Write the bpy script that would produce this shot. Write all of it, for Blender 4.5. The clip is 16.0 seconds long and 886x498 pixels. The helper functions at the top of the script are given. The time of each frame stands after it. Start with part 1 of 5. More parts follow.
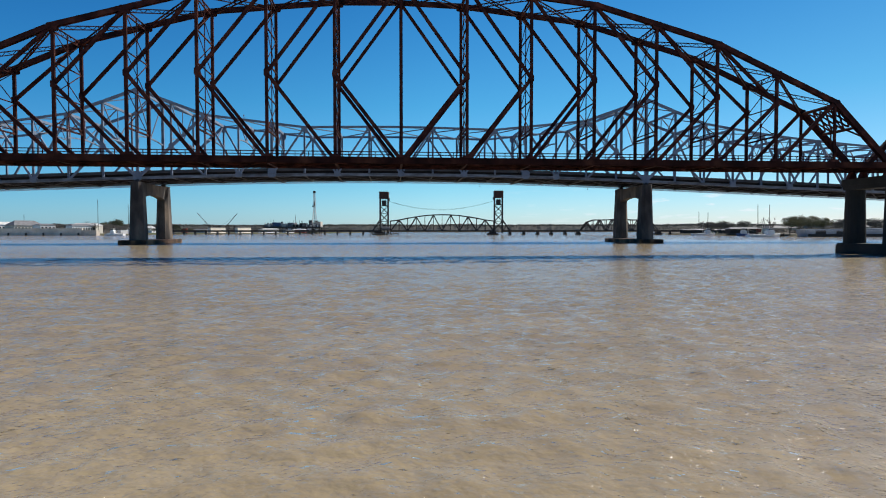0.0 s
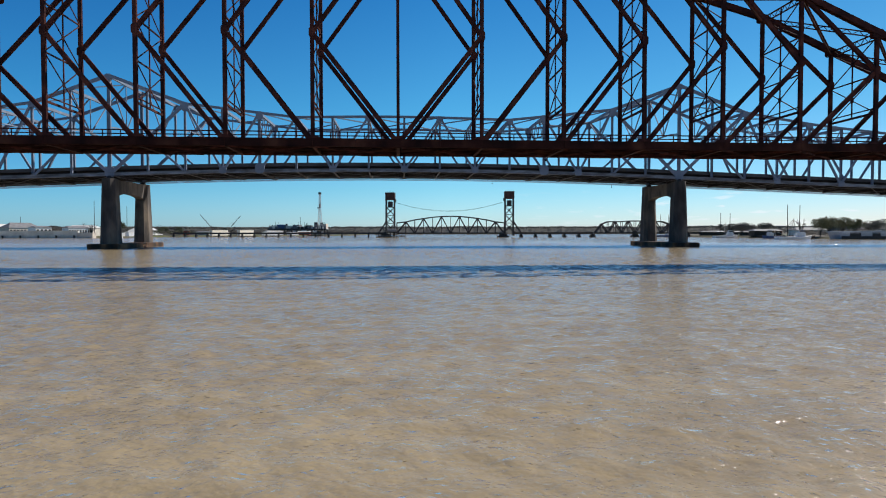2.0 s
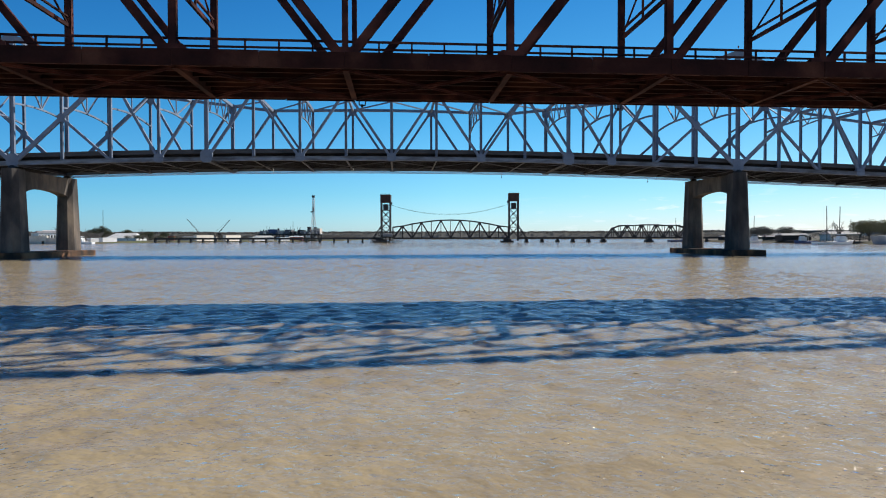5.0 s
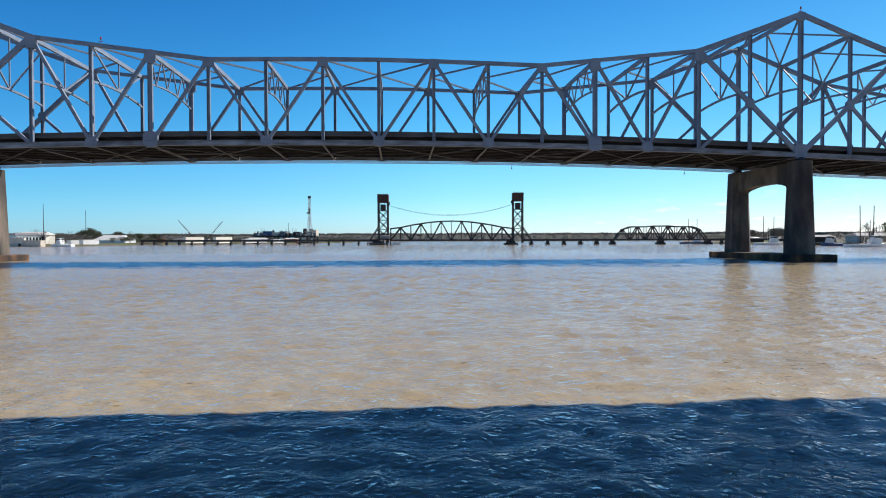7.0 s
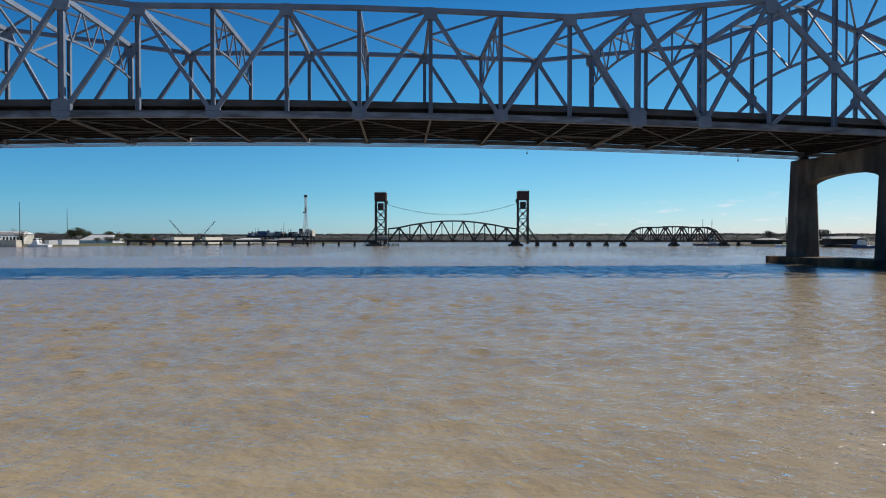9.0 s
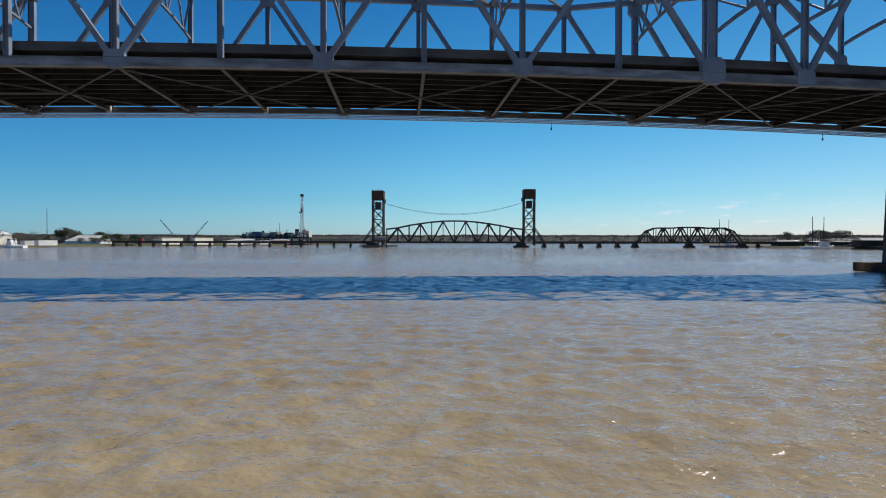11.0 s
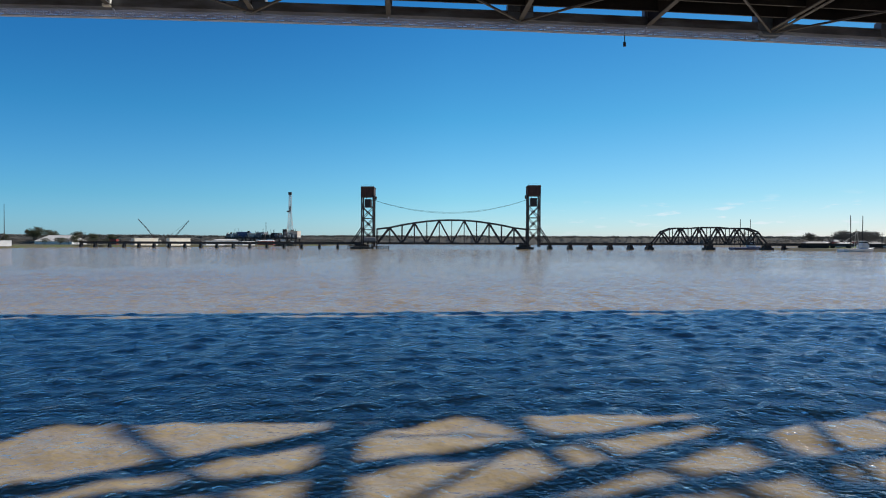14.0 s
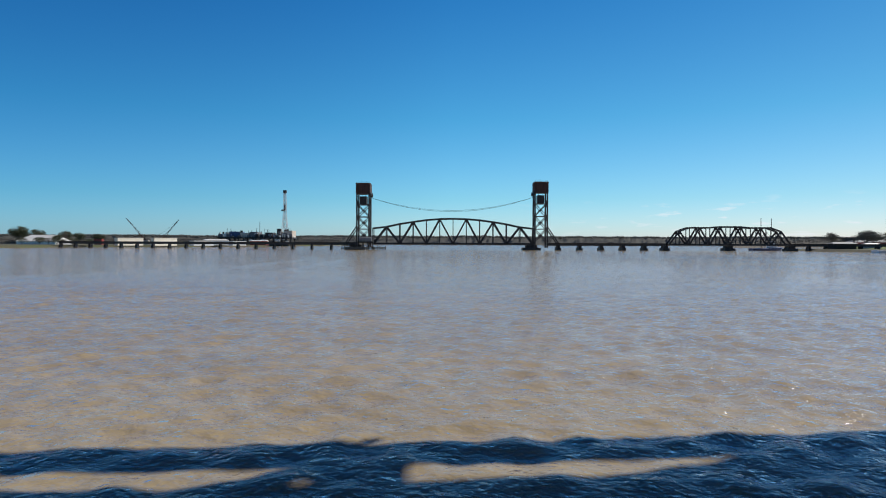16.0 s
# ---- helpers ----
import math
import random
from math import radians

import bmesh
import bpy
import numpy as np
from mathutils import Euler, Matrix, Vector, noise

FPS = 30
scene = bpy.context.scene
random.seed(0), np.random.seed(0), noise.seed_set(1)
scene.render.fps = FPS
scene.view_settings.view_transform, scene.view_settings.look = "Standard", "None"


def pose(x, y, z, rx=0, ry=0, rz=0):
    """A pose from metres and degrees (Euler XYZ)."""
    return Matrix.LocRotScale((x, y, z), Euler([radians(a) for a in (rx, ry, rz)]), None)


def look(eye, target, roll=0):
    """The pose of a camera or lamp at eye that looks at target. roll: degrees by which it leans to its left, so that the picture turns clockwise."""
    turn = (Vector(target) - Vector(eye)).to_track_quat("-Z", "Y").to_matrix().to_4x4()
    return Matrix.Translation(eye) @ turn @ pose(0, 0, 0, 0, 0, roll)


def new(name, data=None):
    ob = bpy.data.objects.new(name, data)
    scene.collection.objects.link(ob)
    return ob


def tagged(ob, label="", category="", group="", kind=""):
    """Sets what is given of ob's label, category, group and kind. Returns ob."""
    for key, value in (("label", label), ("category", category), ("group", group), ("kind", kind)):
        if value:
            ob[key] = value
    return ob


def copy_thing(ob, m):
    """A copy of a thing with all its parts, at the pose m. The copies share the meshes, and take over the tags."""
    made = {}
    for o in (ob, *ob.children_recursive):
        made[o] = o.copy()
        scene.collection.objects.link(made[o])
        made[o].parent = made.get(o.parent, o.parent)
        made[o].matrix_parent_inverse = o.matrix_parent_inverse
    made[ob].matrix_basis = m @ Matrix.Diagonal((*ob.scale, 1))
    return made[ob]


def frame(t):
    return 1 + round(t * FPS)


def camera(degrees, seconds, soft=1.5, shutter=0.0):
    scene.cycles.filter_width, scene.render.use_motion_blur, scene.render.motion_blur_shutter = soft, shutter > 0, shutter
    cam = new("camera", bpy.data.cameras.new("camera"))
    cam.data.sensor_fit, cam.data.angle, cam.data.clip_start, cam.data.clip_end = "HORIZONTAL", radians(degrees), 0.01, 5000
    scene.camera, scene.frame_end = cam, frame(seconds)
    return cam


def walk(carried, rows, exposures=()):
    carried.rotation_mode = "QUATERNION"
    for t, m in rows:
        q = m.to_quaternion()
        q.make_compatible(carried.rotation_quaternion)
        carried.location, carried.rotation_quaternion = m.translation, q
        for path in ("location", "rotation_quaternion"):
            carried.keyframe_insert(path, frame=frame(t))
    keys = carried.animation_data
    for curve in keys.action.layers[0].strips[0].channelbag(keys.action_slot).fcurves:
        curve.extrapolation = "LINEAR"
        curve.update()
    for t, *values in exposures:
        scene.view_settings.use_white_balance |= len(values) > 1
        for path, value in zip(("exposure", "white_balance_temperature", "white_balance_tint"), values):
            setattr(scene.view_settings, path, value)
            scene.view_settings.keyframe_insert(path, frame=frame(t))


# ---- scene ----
cam = camera(72.8, 16.0, soft=1.05)
# seconds, east, north, height, yaw, pitch, roll
PATH = [
    (0.0, -0.304, 0.000, 4.838, -0.138, -1.803, 0.027),
    (0.5, -0.267, 5.227, 4.841, -0.186, -1.827, 0.019),
    (1.0, -0.233, 10.879, 4.844, -0.217, -1.791, 0.051),
    (1.5, -0.2, 16.911, 4.847, 0.683, -1.716, 0.067),
    (2.0, -0.17, 23.299, 4.85, 0.679, -1.593, 0.061),
    (2.5, -0.142, 29.869, 4.853, 0.666, -1.486, 0.068),
    (3.0, -0.117, 36.405, 4.856, 0.664, -1.395, 0.093),
    (3.5, -0.094, 43.227, 4.859, 0.684, -1.371, 0.089),
    (4.0, -0.073, 50.291, 4.862, 0.675, -1.284, 0.117),
    (6.5, -0.004, 85.160, 4.877, 0.738, -0.98, 0.147),
    (7.0, 0.003, 92.102, 4.88, 0.77, -0.938, 0.157),
    (7.5, 0.007, 99.056, 4.883, 0.794, -0.91, 0.178),
    (8.0, 0.009, 106.042, 4.886, 0.831, -0.883, 0.148),
    (8.5, 0.009, 112.950, 4.889, 0.862, -0.857, 0.091),
    (9.0, 0.007, 119.929, 4.892, 0.892, -0.859, 0.012),
    (11.5, -0.041, 154.461, 4.907, 1.065, -0.724, -0.07),
    (12.0, -0.058, 161.135, 4.91, 0.637, -0.71, -0.099),
    (12.5, -0.076, 167.844, 4.913, 0.637, -0.727, -0.06),
    (13.0, -0.098, 174.715, 4.916, 0.705, -0.679, -0.099),
    (13.5, -0.121, 181.489, 4.919, 0.74, -0.662, -0.129),
    (14.0, -0.147, 188.463, 4.922, 0.774, -0.656, -0.168),
    (14.5, -0.175, 195.358, 4.925, 0.816, -0.638, -0.188),
    (15.0, -0.206, 202.213, 4.928, 0.823, -0.621, -0.198),
    (15.5, -0.238, 208.813, 4.931, 0.877, -0.602, -0.207),
    (16.0, -0.274, 215.713, 4.934, 0.876, -0.634, -0.209),
]
walk(cam, [(t, pose(x, y, z, 90 + pitch, roll, yaw)) for t, x, y, z, yaw, pitch, roll in PATH],
     [(0.0, 0.12), (4.0, 0.15), (5.2, 0.32), (6.5, 0.53), (7.0, 0.47), (7.5, 0.2), (8.0, 0.02), (9.0, -0.05), (11.5, -0.08), (12.5, -0.12), (13.5, -0.1), (14.0, 0.03), (15.0, 0.14), (16.0, 0.0)])

# ---- sky and sun ----
SUN = Vector((0.775, 0.508, 1.0)).normalized()
world = bpy.data.worlds.new("world")
scene.world = world
world.use_nodes = True
wn, wl = world.node_tree.nodes, world.node_tree.links
sky = wn.new("ShaderNodeTexSky")
sky.sky_type, sky.sun_disc = "NISHITA", False
sky.sun_elevation, sky.sun_rotation = math.asin(SUN.z), math.atan2(SUN.x, SUN.y)
sky.altitude, sky.air_density, sky.dust_density, sky.ozone_density = 0, 1.0, 0.35, 3.0
place = wn.new("ShaderNodeTexCoord")
axes = wn.new("ShaderNodeSeparateXYZ")
wl.new(place.outputs["Generated"], axes.inputs[0])
deep = wn.new("ShaderNodeValToRGB")                             # a clear winter sky deepens quickly with height
for i, (at, c) in enumerate(((0.0, (0.72, 0.97, 1.38)), (0.07, (0.46, 0.88, 1.14)), (0.2, (0.24, 0.78, 1.03)), (0.38, (0.12, 0.60, 0.96)), (0.52, (0.03, 0.17, 0.52)), (1.0, (0.005, 0.025, 0.19)))):
    e = deep.color_ramp.elements[i] if i < 2 else deep.color_ramp.elements.new(at)
    e.position, e.color = at, (*c, 1)
wl.new(axes.outputs[2], deep.inputs[0])
tint = wn.new("ShaderNodeMix")
tint.data_type, tint.blend_type = "RGBA", "MULTIPLY"
tint.inputs[0].default_value = 1
wl.new(sky.outputs[0], tint.inputs[6])
wl.new(deep.outputs[0], tint.inputs[7])
wisp = wn.new("ShaderNodeTexNoise")                            # a few thin cloud wisps low over the east bank
wisp.inputs["Scale"].default_value, wisp.inputs["Detail"].default_value = 1.0, 5
flat = wn.new("ShaderNodeMapping")
flat.inputs["Scale"].default_value, flat.inputs["Location"].default_value = (22, 22, 120), (3.1, 0.4, 2.0)
wl.new(place.outputs["Generated"], flat.inputs[0])
wl.new(flat.outputs[0], wisp.inputs["Vector"])
cut = wn.new("ShaderNodeMapRange")
cut.inputs["From Min"].default_value, cut.inputs["From Max"].default_value = 0.58, 0.68
wl.new(wisp.outputs[0], cut.inputs[0])
low = wn.new("ShaderNodeValToRGB")
for i, (at, v) in enumerate(((0.0, 0.5), (0.04, 1.0), (0.075, 0.0))):
    e = low.color_ramp.elements[i] if i < 2 else low.color_ramp.elements.new(at)
    e.position, e.color = at, (v, v, v, 1)
wl.new(axes.outputs[2], low.inputs[0])
east = wn.new("ShaderNodeMapRange")
east.inputs["From Min"].default_value, east.inputs["From Max"].default_value = 0.05, 0.4
wl.new(axes.outputs[0], east.inputs[0])
veil = [wn.new("ShaderNodeMath"), wn.new("ShaderNodeMath"), wn.new("ShaderNodeMath")]
for v, a, b in zip(veil, (cut, veil[0], veil[1]), (low, east, None)):
    v.operation = "MULTIPLY"
    wl.new(a.outputs[0], v.inputs[0])
    if b:
        wl.new(b.outputs[0], v.inputs[1])
veil[2].inputs[1].default_value = 0.7
haze = wn.new("ShaderNodeMix")
haze.data_type = "RGBA"
haze.inputs[7].default_value = (8.0, 8.4, 9.0, 1)
side = wn.new("ShaderNodeValToRGB")                            # paler towards the sun's side, deeper away from it
for i, (at, c) in enumerate(((0.2, (0.66, 0.87, 0.97)), (0.5, (1.06, 1.06, 1.02)), (0.8, (1.18, 0.93, 0.86)))):
    e = side.color_ramp.elements[i] if i < 2 else side.color_ramp.elements.new(at)
    e.position, e.color = at, (*c, 1)
half_x = wn.new("ShaderNodeMapRange")
half_x.inputs["From Min"].default_value, half_x.inputs["From Max"].default_value = -1.0, 1.0
wl.new(axes.outputs[0], half_x.inputs[0])
wl.new(half_x.outputs[0], side.inputs[0])
sided = wn.new("ShaderNodeMix")
sided.data_type, sided.blend_type = "RGBA", "MULTIPLY"
sided.inputs[0].default_value = 1
wl.new(tint.outputs[2], sided.inputs[6])
wl.new(side.outputs[0], sided.inputs[7])
wl.new(veil[2].outputs[0], haze.inputs[0])
wl.new(sided.outputs[2], haze.inputs[6])
wl.new(haze.outputs[2], wn["Background"].inputs[0])
wn["Background"].inputs[1].default_value = 0.105
sun = new("sun", bpy.data.lights.new("sun", "SUN"))
sun.data.energy, sun.data.angle, sun.data.color = 5.0, radians(0.53), (1.0, 0.95, 0.87)
sun.matrix_world = look(SUN * 300, (0, 0, 0))
scene.view_settings.exposure = 0.0


# ---- materials ----
def material(name, rough=0.6, metal=0.0, spec=0.5):
    m = bpy.data.materials.new(name)
    m.use_nodes = True
    n = m.node_tree.nodes
    b = n["Principled BSDF"]
    b.inputs["Roughness"].default_value, b.inputs["Metallic"].default_value = rough, metal
    b.inputs["Specular IOR Level"].default_value = spec
    return m, n, m.node_tree.links, b


def coloured(name, colours, scale=0.5, rough=0.6, metal=0.0, bump=0.0, fine=12.0, stretch=(1, 1, 1), spec=0.5, vary=0.12):
    """A surface of two or three base colours in blotches, with a finer grain, a tint per object and slight relief."""
    m, n, l, b = material(name, rough, metal, spec)
    co = n.new("ShaderNodeTexCoord")
    mp = n.new("ShaderNodeMapping")
    mp.inputs["Scale"].default_value = stretch
    l.new(co.outputs["Object"], mp.inputs[0])
    big, small = n.new("ShaderNodeTexNoise"), n.new("ShaderNodeTexNoise")
    big.inputs["Scale"].default_value, big.inputs["Detail"].default_value = scale, 6
    small.inputs["Scale"].default_value, small.inputs["Detail"].default_value = fine, 4
    for t in (big, small):
        l.new(mp.outputs[0], t.inputs["Vector"])
    ramp = n.new("ShaderNodeValToRGB")
    for i, c in enumerate(colours):
        at = 0.34 + 0.32 * i / max(1, len(colours) - 1)
        e = ramp.color_ramp.elements[i] if i < 2 else ramp.color_ramp.elements.new(at)
        e.position, e.color = at, (*c, 1)
    if len(colours) == 1:
        ramp.color_ramp.elements[1].color = (*colours[0], 1)
    l.new(big.outputs[0], ramp.inputs[0])
    info = n.new("ShaderNodeObjectInfo")
    tone = n.new("ShaderNodeMath")
    tone.operation = "MULTIPLY_ADD"
    l.new(info.outputs["Random"], tone.inputs[0])
    tone.inputs[1].default_value, tone.inputs[2].default_value = vary, 0.8 - vary / 2
    grain = n.new("ShaderNodeMath")
    grain.operation = "MULTIPLY_ADD"
    l.new(small.outputs[0], grain.inputs[0])
    grain.inputs[1].default_value = 0.4
    l.new(tone.outputs[0], grain.inputs[2])
    mix = n.new("ShaderNodeMix")
    mix.data_type, mix.blend_type = "RGBA", "MULTIPLY"
    mix.inputs[0].default_value = 1
    l.new(ramp.outputs[0], mix.inputs[6])
    l.new(grain.outputs[0], mix.inputs[7])
    l.new(mix.outputs[2], b.inputs["Base Color"])
    if bump:
        bp = n.new("ShaderNodeBump")
        bp.inputs["Strength"].default_value, bp.inputs["Distance"].default_value = bump, 0.05
        l.new(small.outputs[0], bp.inputs["Height"])
        l.new(bp.outputs[0], b.inputs["Normal"])
    return m


RUST = coloured("rusted_steel", [(0.024, 0.009, 0.009), (0.052, 0.017, 0.015), (0.115, 0.038, 0.027)], 0.45, 0.85, 0.0, 0.3, 9, spec=0.15)
RUST_DECK = coloured("rusted_floor_steel", [(0.017, 0.007, 0.006), (0.04, 0.013, 0.01), (0.09, 0.034, 0.021)], 0.25, 0.9, 0.0, 0.3, 6, spec=0.12)
RAIL_DARK = coloured("dark_rail_paint", [(0.02, 0.018, 0.018), (0.05, 0.04, 0.035)], 1.0, 0.6)
GREY = coloured("grey_bridge_paint", [(0.15, 0.185, 0.25), (0.215, 0.255, 0.325)], 0.3, 0.62, 0.0, 0.1, 5, spec=0.35)
GREY_CHORD = coloured("stained_chord_paint", [(0.075, 0.07, 0.075), (0.15, 0.16, 0.185), (0.25, 0.275, 0.325)], 0.5, 0.5, 0.0, 0.1, 5, (0.4, 1, 1.6))
# floor beam webs and stringers darkened: underdeck shade put into the colour
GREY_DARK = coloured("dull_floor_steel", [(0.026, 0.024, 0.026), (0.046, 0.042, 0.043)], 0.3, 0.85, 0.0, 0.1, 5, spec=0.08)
SLAB = coloured("deck_concrete", [(0.07, 0.066, 0.066), (0.12, 0.114, 0.112)], 0.2, 0.9, 0.0, 0.2, 4, (1, 1, 3), spec=0.1)
PIER = coloured("pier_concrete", [(0.03, 0.026, 0.024), (0.075, 0.064, 0.056), (0.19, 0.148, 0.112)], 0.22, 0.9, 0.0, 0.3, 3, (1, 1, 0.35))
FOOTING = coloured("stained_footing", [(0.02, 0.014, 0.01), (0.085, 0.042, 0.02), (0.27, 0.13, 0.06)], 0.3, 0.9, 0.0, 0.3, 3, (1, 1, 0.5))
# near-black base colour paints in the shade on the backlit old piers
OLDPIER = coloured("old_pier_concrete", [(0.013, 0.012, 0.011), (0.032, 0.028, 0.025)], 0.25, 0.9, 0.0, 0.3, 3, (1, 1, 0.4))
# same underdeck shade painted in, weaker, since flanges show more light
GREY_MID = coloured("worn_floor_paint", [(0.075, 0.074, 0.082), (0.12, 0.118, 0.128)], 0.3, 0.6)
BLACK = coloured("black_steel", [(0.012, 0.011, 0.011), (0.03, 0.026, 0.024)], 0.6, 0.6)
TIMBER = coloured("dark_timber", [(0.02, 0.016, 0.013), (0.06, 0.045, 0.033)], 1.2, 0.85)
WHITE = coloured("white_paint", [(0.62, 0.62, 0.60), (0.78, 0.78, 0.76)], 0.2, 0.5)
IVORY = coloured("ivory_sheeting", [(0.72, 0.66, 0.54), (0.84, 0.78, 0.66)], 0.2, 0.6)
CREAM = coloured("cream_panel", [(0.42, 0.36, 0.30), (0.56, 0.5, 0.42)], 0.3, 0.7)
ROOF = coloured("grey_roof", [(0.13, 0.13, 0.135), (0.2, 0.2, 0.21)], 0.4, 0.7)
PALE_ROOF = coloured("pale_metal_roof", [(0.5, 0.5, 0.48), (0.66, 0.66, 0.64)], 0.3, 0.5)
RED = coloured("red_paint", [(0.22, 0.03, 0.02), (0.32, 0.06, 0.04)], 0.8, 0.6)
BLUE = coloured("blue_paint", [(0.03, 0.06, 0.16), (0.06, 0.11, 0.24)], 0.8, 0.5)
GALVANISED = coloured("galvanised_walkway", [(0.50, 0.56, 0.74), (0.62, 0.68, 0.84)], 0.6, 0.4)
GLASS_DARK = material("dark_window_glass", 0.08)[0]
GLASS_DARK.node_tree.nodes["Principled BSDF"].inputs["Base Color"].default_value = (0.02, 0.025, 0.03, 1)
WALL = coloured("weathered_bulkhead", [(0.46, 0.43, 0.37), (0.66, 0.62, 0.54)], 0.15, 0.9, 0.0, 0.2, 2)
MUD = coloured("bank_soil", [(0.04, 0.036, 0.022), (0.08, 0.074, 0.04), (0.07, 0.085, 0.03)], 0.05, 0.95, 0.0, 0.3, 1.5)
LEAF = coloured("green_foliage", [(0.04, 0.048, 0.022), (0.085, 0.09, 0.04)], 0.8, 0.8)
LEAF_DRY = coloured("winter_foliage", [(0.095, 0.086, 0.072), (0.15, 0.135, 0.11)], 0.6, 0.85)
# greyer than the near scrub: distance haze put into the colour
FAR_WOOD = coloured("far_winter_woods", [(0.115, 0.115, 0.105), (0.14, 0.138, 0.125)], 0.02, 0.95, fine=0.3)
BARK = coloured("grey_bark", [(0.06, 0.05, 0.04), (0.12, 0.10, 0.085)], 2.0, 0.9)


def water_material():
    m, n, l, b = material("muddy_river_water", 0.07)
    n.remove(b)
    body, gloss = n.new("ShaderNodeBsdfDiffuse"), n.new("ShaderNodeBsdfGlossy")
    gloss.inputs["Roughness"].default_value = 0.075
    # blue painted into the reflections, which turns shaded water navy
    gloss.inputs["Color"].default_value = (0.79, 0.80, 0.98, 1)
    share = n.new("ShaderNodeFresnel")
    share.inputs["IOR"].default_value = 1.33
    most = n.new("ShaderNodeMath")                              # a choppy river never mirrors fully
    most.operation = "MULTIPLY"
    most.inputs[1].default_value = 0.9
    l.new(share.outputs[0], most.inputs[0])
    top = n.new("ShaderNodeMath")
    top.operation = "MINIMUM"
    top.inputs[1].default_value = 0.78
    l.new(most.outputs[0], top.inputs[0])
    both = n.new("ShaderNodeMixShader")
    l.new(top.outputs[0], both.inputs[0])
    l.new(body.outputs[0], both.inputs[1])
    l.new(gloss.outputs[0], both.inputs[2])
    glint = n.new("ShaderNodeBsdfGlossy")                       # the smooth facets of ripples
    glint.inputs["Roughness"].default_value = 0.1
    film = n.new("ShaderNodeMixShader")
    film.inputs[0].default_value = 0.024
    l.new(both.outputs[0], film.inputs[1])
    l.new(glint.outputs[0], film.inputs[2])
    l.new(film.outputs[0], n["Material Output"].inputs[0])
    geo = n.new("ShaderNodeNewGeometry")

    def noise_at(scale, stretch, detail, rough=0.5, turn=0.0):
        mp = n.new("ShaderNodeMapping")
        mp.inputs["Scale"].default_value = stretch
        mp.inputs["Rotation"].default_value = (0, 0, radians(turn))
        l.new(geo.outputs["Position"], mp.inputs[0])
        t = n.new("ShaderNodeTexNoise")
        t.inputs["Scale"].default_value, t.inputs["Detail"].default_value, t.inputs["Roughness"].default_value = scale, detail, rough
        l.new(mp.outputs[0], t.inputs["Vector"])
        return t

    silt = noise_at(0.22, (0.5, 1.0, 1), 5, 0.62, 8)
    ramp = n.new("ShaderNodeValToRGB")
    ramp.color_ramp.elements[0].position, ramp.color_ramp.elements[0].color = 0.34, (0.266, 0.212, 0.130, 1)
    ramp.color_ramp.elements[1].position, ramp.color_ramp.elements[1].color = 0.66, (0.326, 0.262, 0.160, 1)
    l.new(silt.outputs[0], ramp.inputs[0])
    l.new(ramp.outputs[0], body.inputs["Color"])
    def added(a, b):
        m2 = n.new("ShaderNodeMath")
        m2.operation = "ADD"
        l.new(a, m2.inputs[0])
        l.new(b, m2.inputs[1])
        return m2.outputs[0]

    height = None                                               # wind waves, short chop with peaked crests, and ripples, in metres
    for scale, stretch, detail, turn, tall, peaked in ((1.2, (0.95, 1.0, 1), 2, 14, 0.11, 0), (2.8, (0.95, 1.0, 1), 2, -20, 0.078, 1), (6.5, (1.0, 1.0, 1), 2, 28, 0.018, 1), (13.0, (1.0, 1.0, 1), 2, 0, 0.0035, 0)):
        out = noise_at(scale, stretch, detail, 0.5, turn).outputs[0]
        if peaked:                                              # a rounded fold: root of (n - 0.5)^2 + c
            off, sq, root = n.new("ShaderNodeMath"), n.new("ShaderNodeMath"), n.new("ShaderNodeMath")
            off.operation, sq.operation, root.operation = "SUBTRACT", "MULTIPLY_ADD", "SQRT"
            l.new(out, off.inputs[0])
            off.inputs[1].default_value = 0.5
            l.new(off.outputs[0], sq.inputs[0])
            l.new(off.outputs[0], sq.inputs[1])
            sq.inputs[2].default_value = 0.004
            l.new(sq.outputs[0], root.inputs[0])
            out = root.outputs[0]
        mul = n.new("ShaderNodeMath")
        mul.operation = "MULTIPLY"
        l.new(out, mul.inputs[0])
        mul.inputs[1].default_value = -2 * tall if peaked else tall
        height = added(height, mul.outputs[0]) if height else mul.outputs[0]
    swell = None                                                # murky water shows only the broad swell
    for scale, turn, tall in ((1.2, 14, 0.13), (2.8, -20, 0.06), (6.5, 28, 0.01)):
        mul = n.new("ShaderNodeMath")
        mul.operation = "MULTIPLY"
        l.new(noise_at(scale, (0.8, 1.0, 1), 3, 0.5, turn).outputs[0], mul.inputs[0])
        mul.inputs[1].default_value = tall
        swell = added(swell, mul.outputs[0]) if swell else mul.outputs[0]
    waves, soft = n.new("ShaderNodeBump"), n.new("ShaderNodeBump")
    for bump, rise, size in ((waves, height, 1.0), (soft, swell, 1.0)):
        bump.inputs["Strength"].default_value, bump.inputs["Distance"].default_value = 1.0, size
        l.new(rise, bump.inputs["Height"])
    axis = n.new("ShaderNodeSeparateXYZ")                       # a calm slick reaching upriver in the lee of the east pier
    l.new(geo.outputs["Position"], axis.inputs[0])
    calm = None
    for out, a, b in ((axis.outputs[0], 45, 95), (axis.outputs[1], 205, 235), (axis.outputs[1], 500, 380), (noise_at(0.02, (0.35, 2.2, 1), 3, 0.55, 6).outputs[0], 0.44, 0.56)):
        m2 = n.new("ShaderNodeMapRange")
        m2.inputs["From Min"].default_value, m2.inputs["From Max"].default_value = a, b
        l.new(out, m2.inputs[0])
        if calm:
            m3 = n.new("ShaderNodeMath")
            m3.operation = "MULTIPLY"
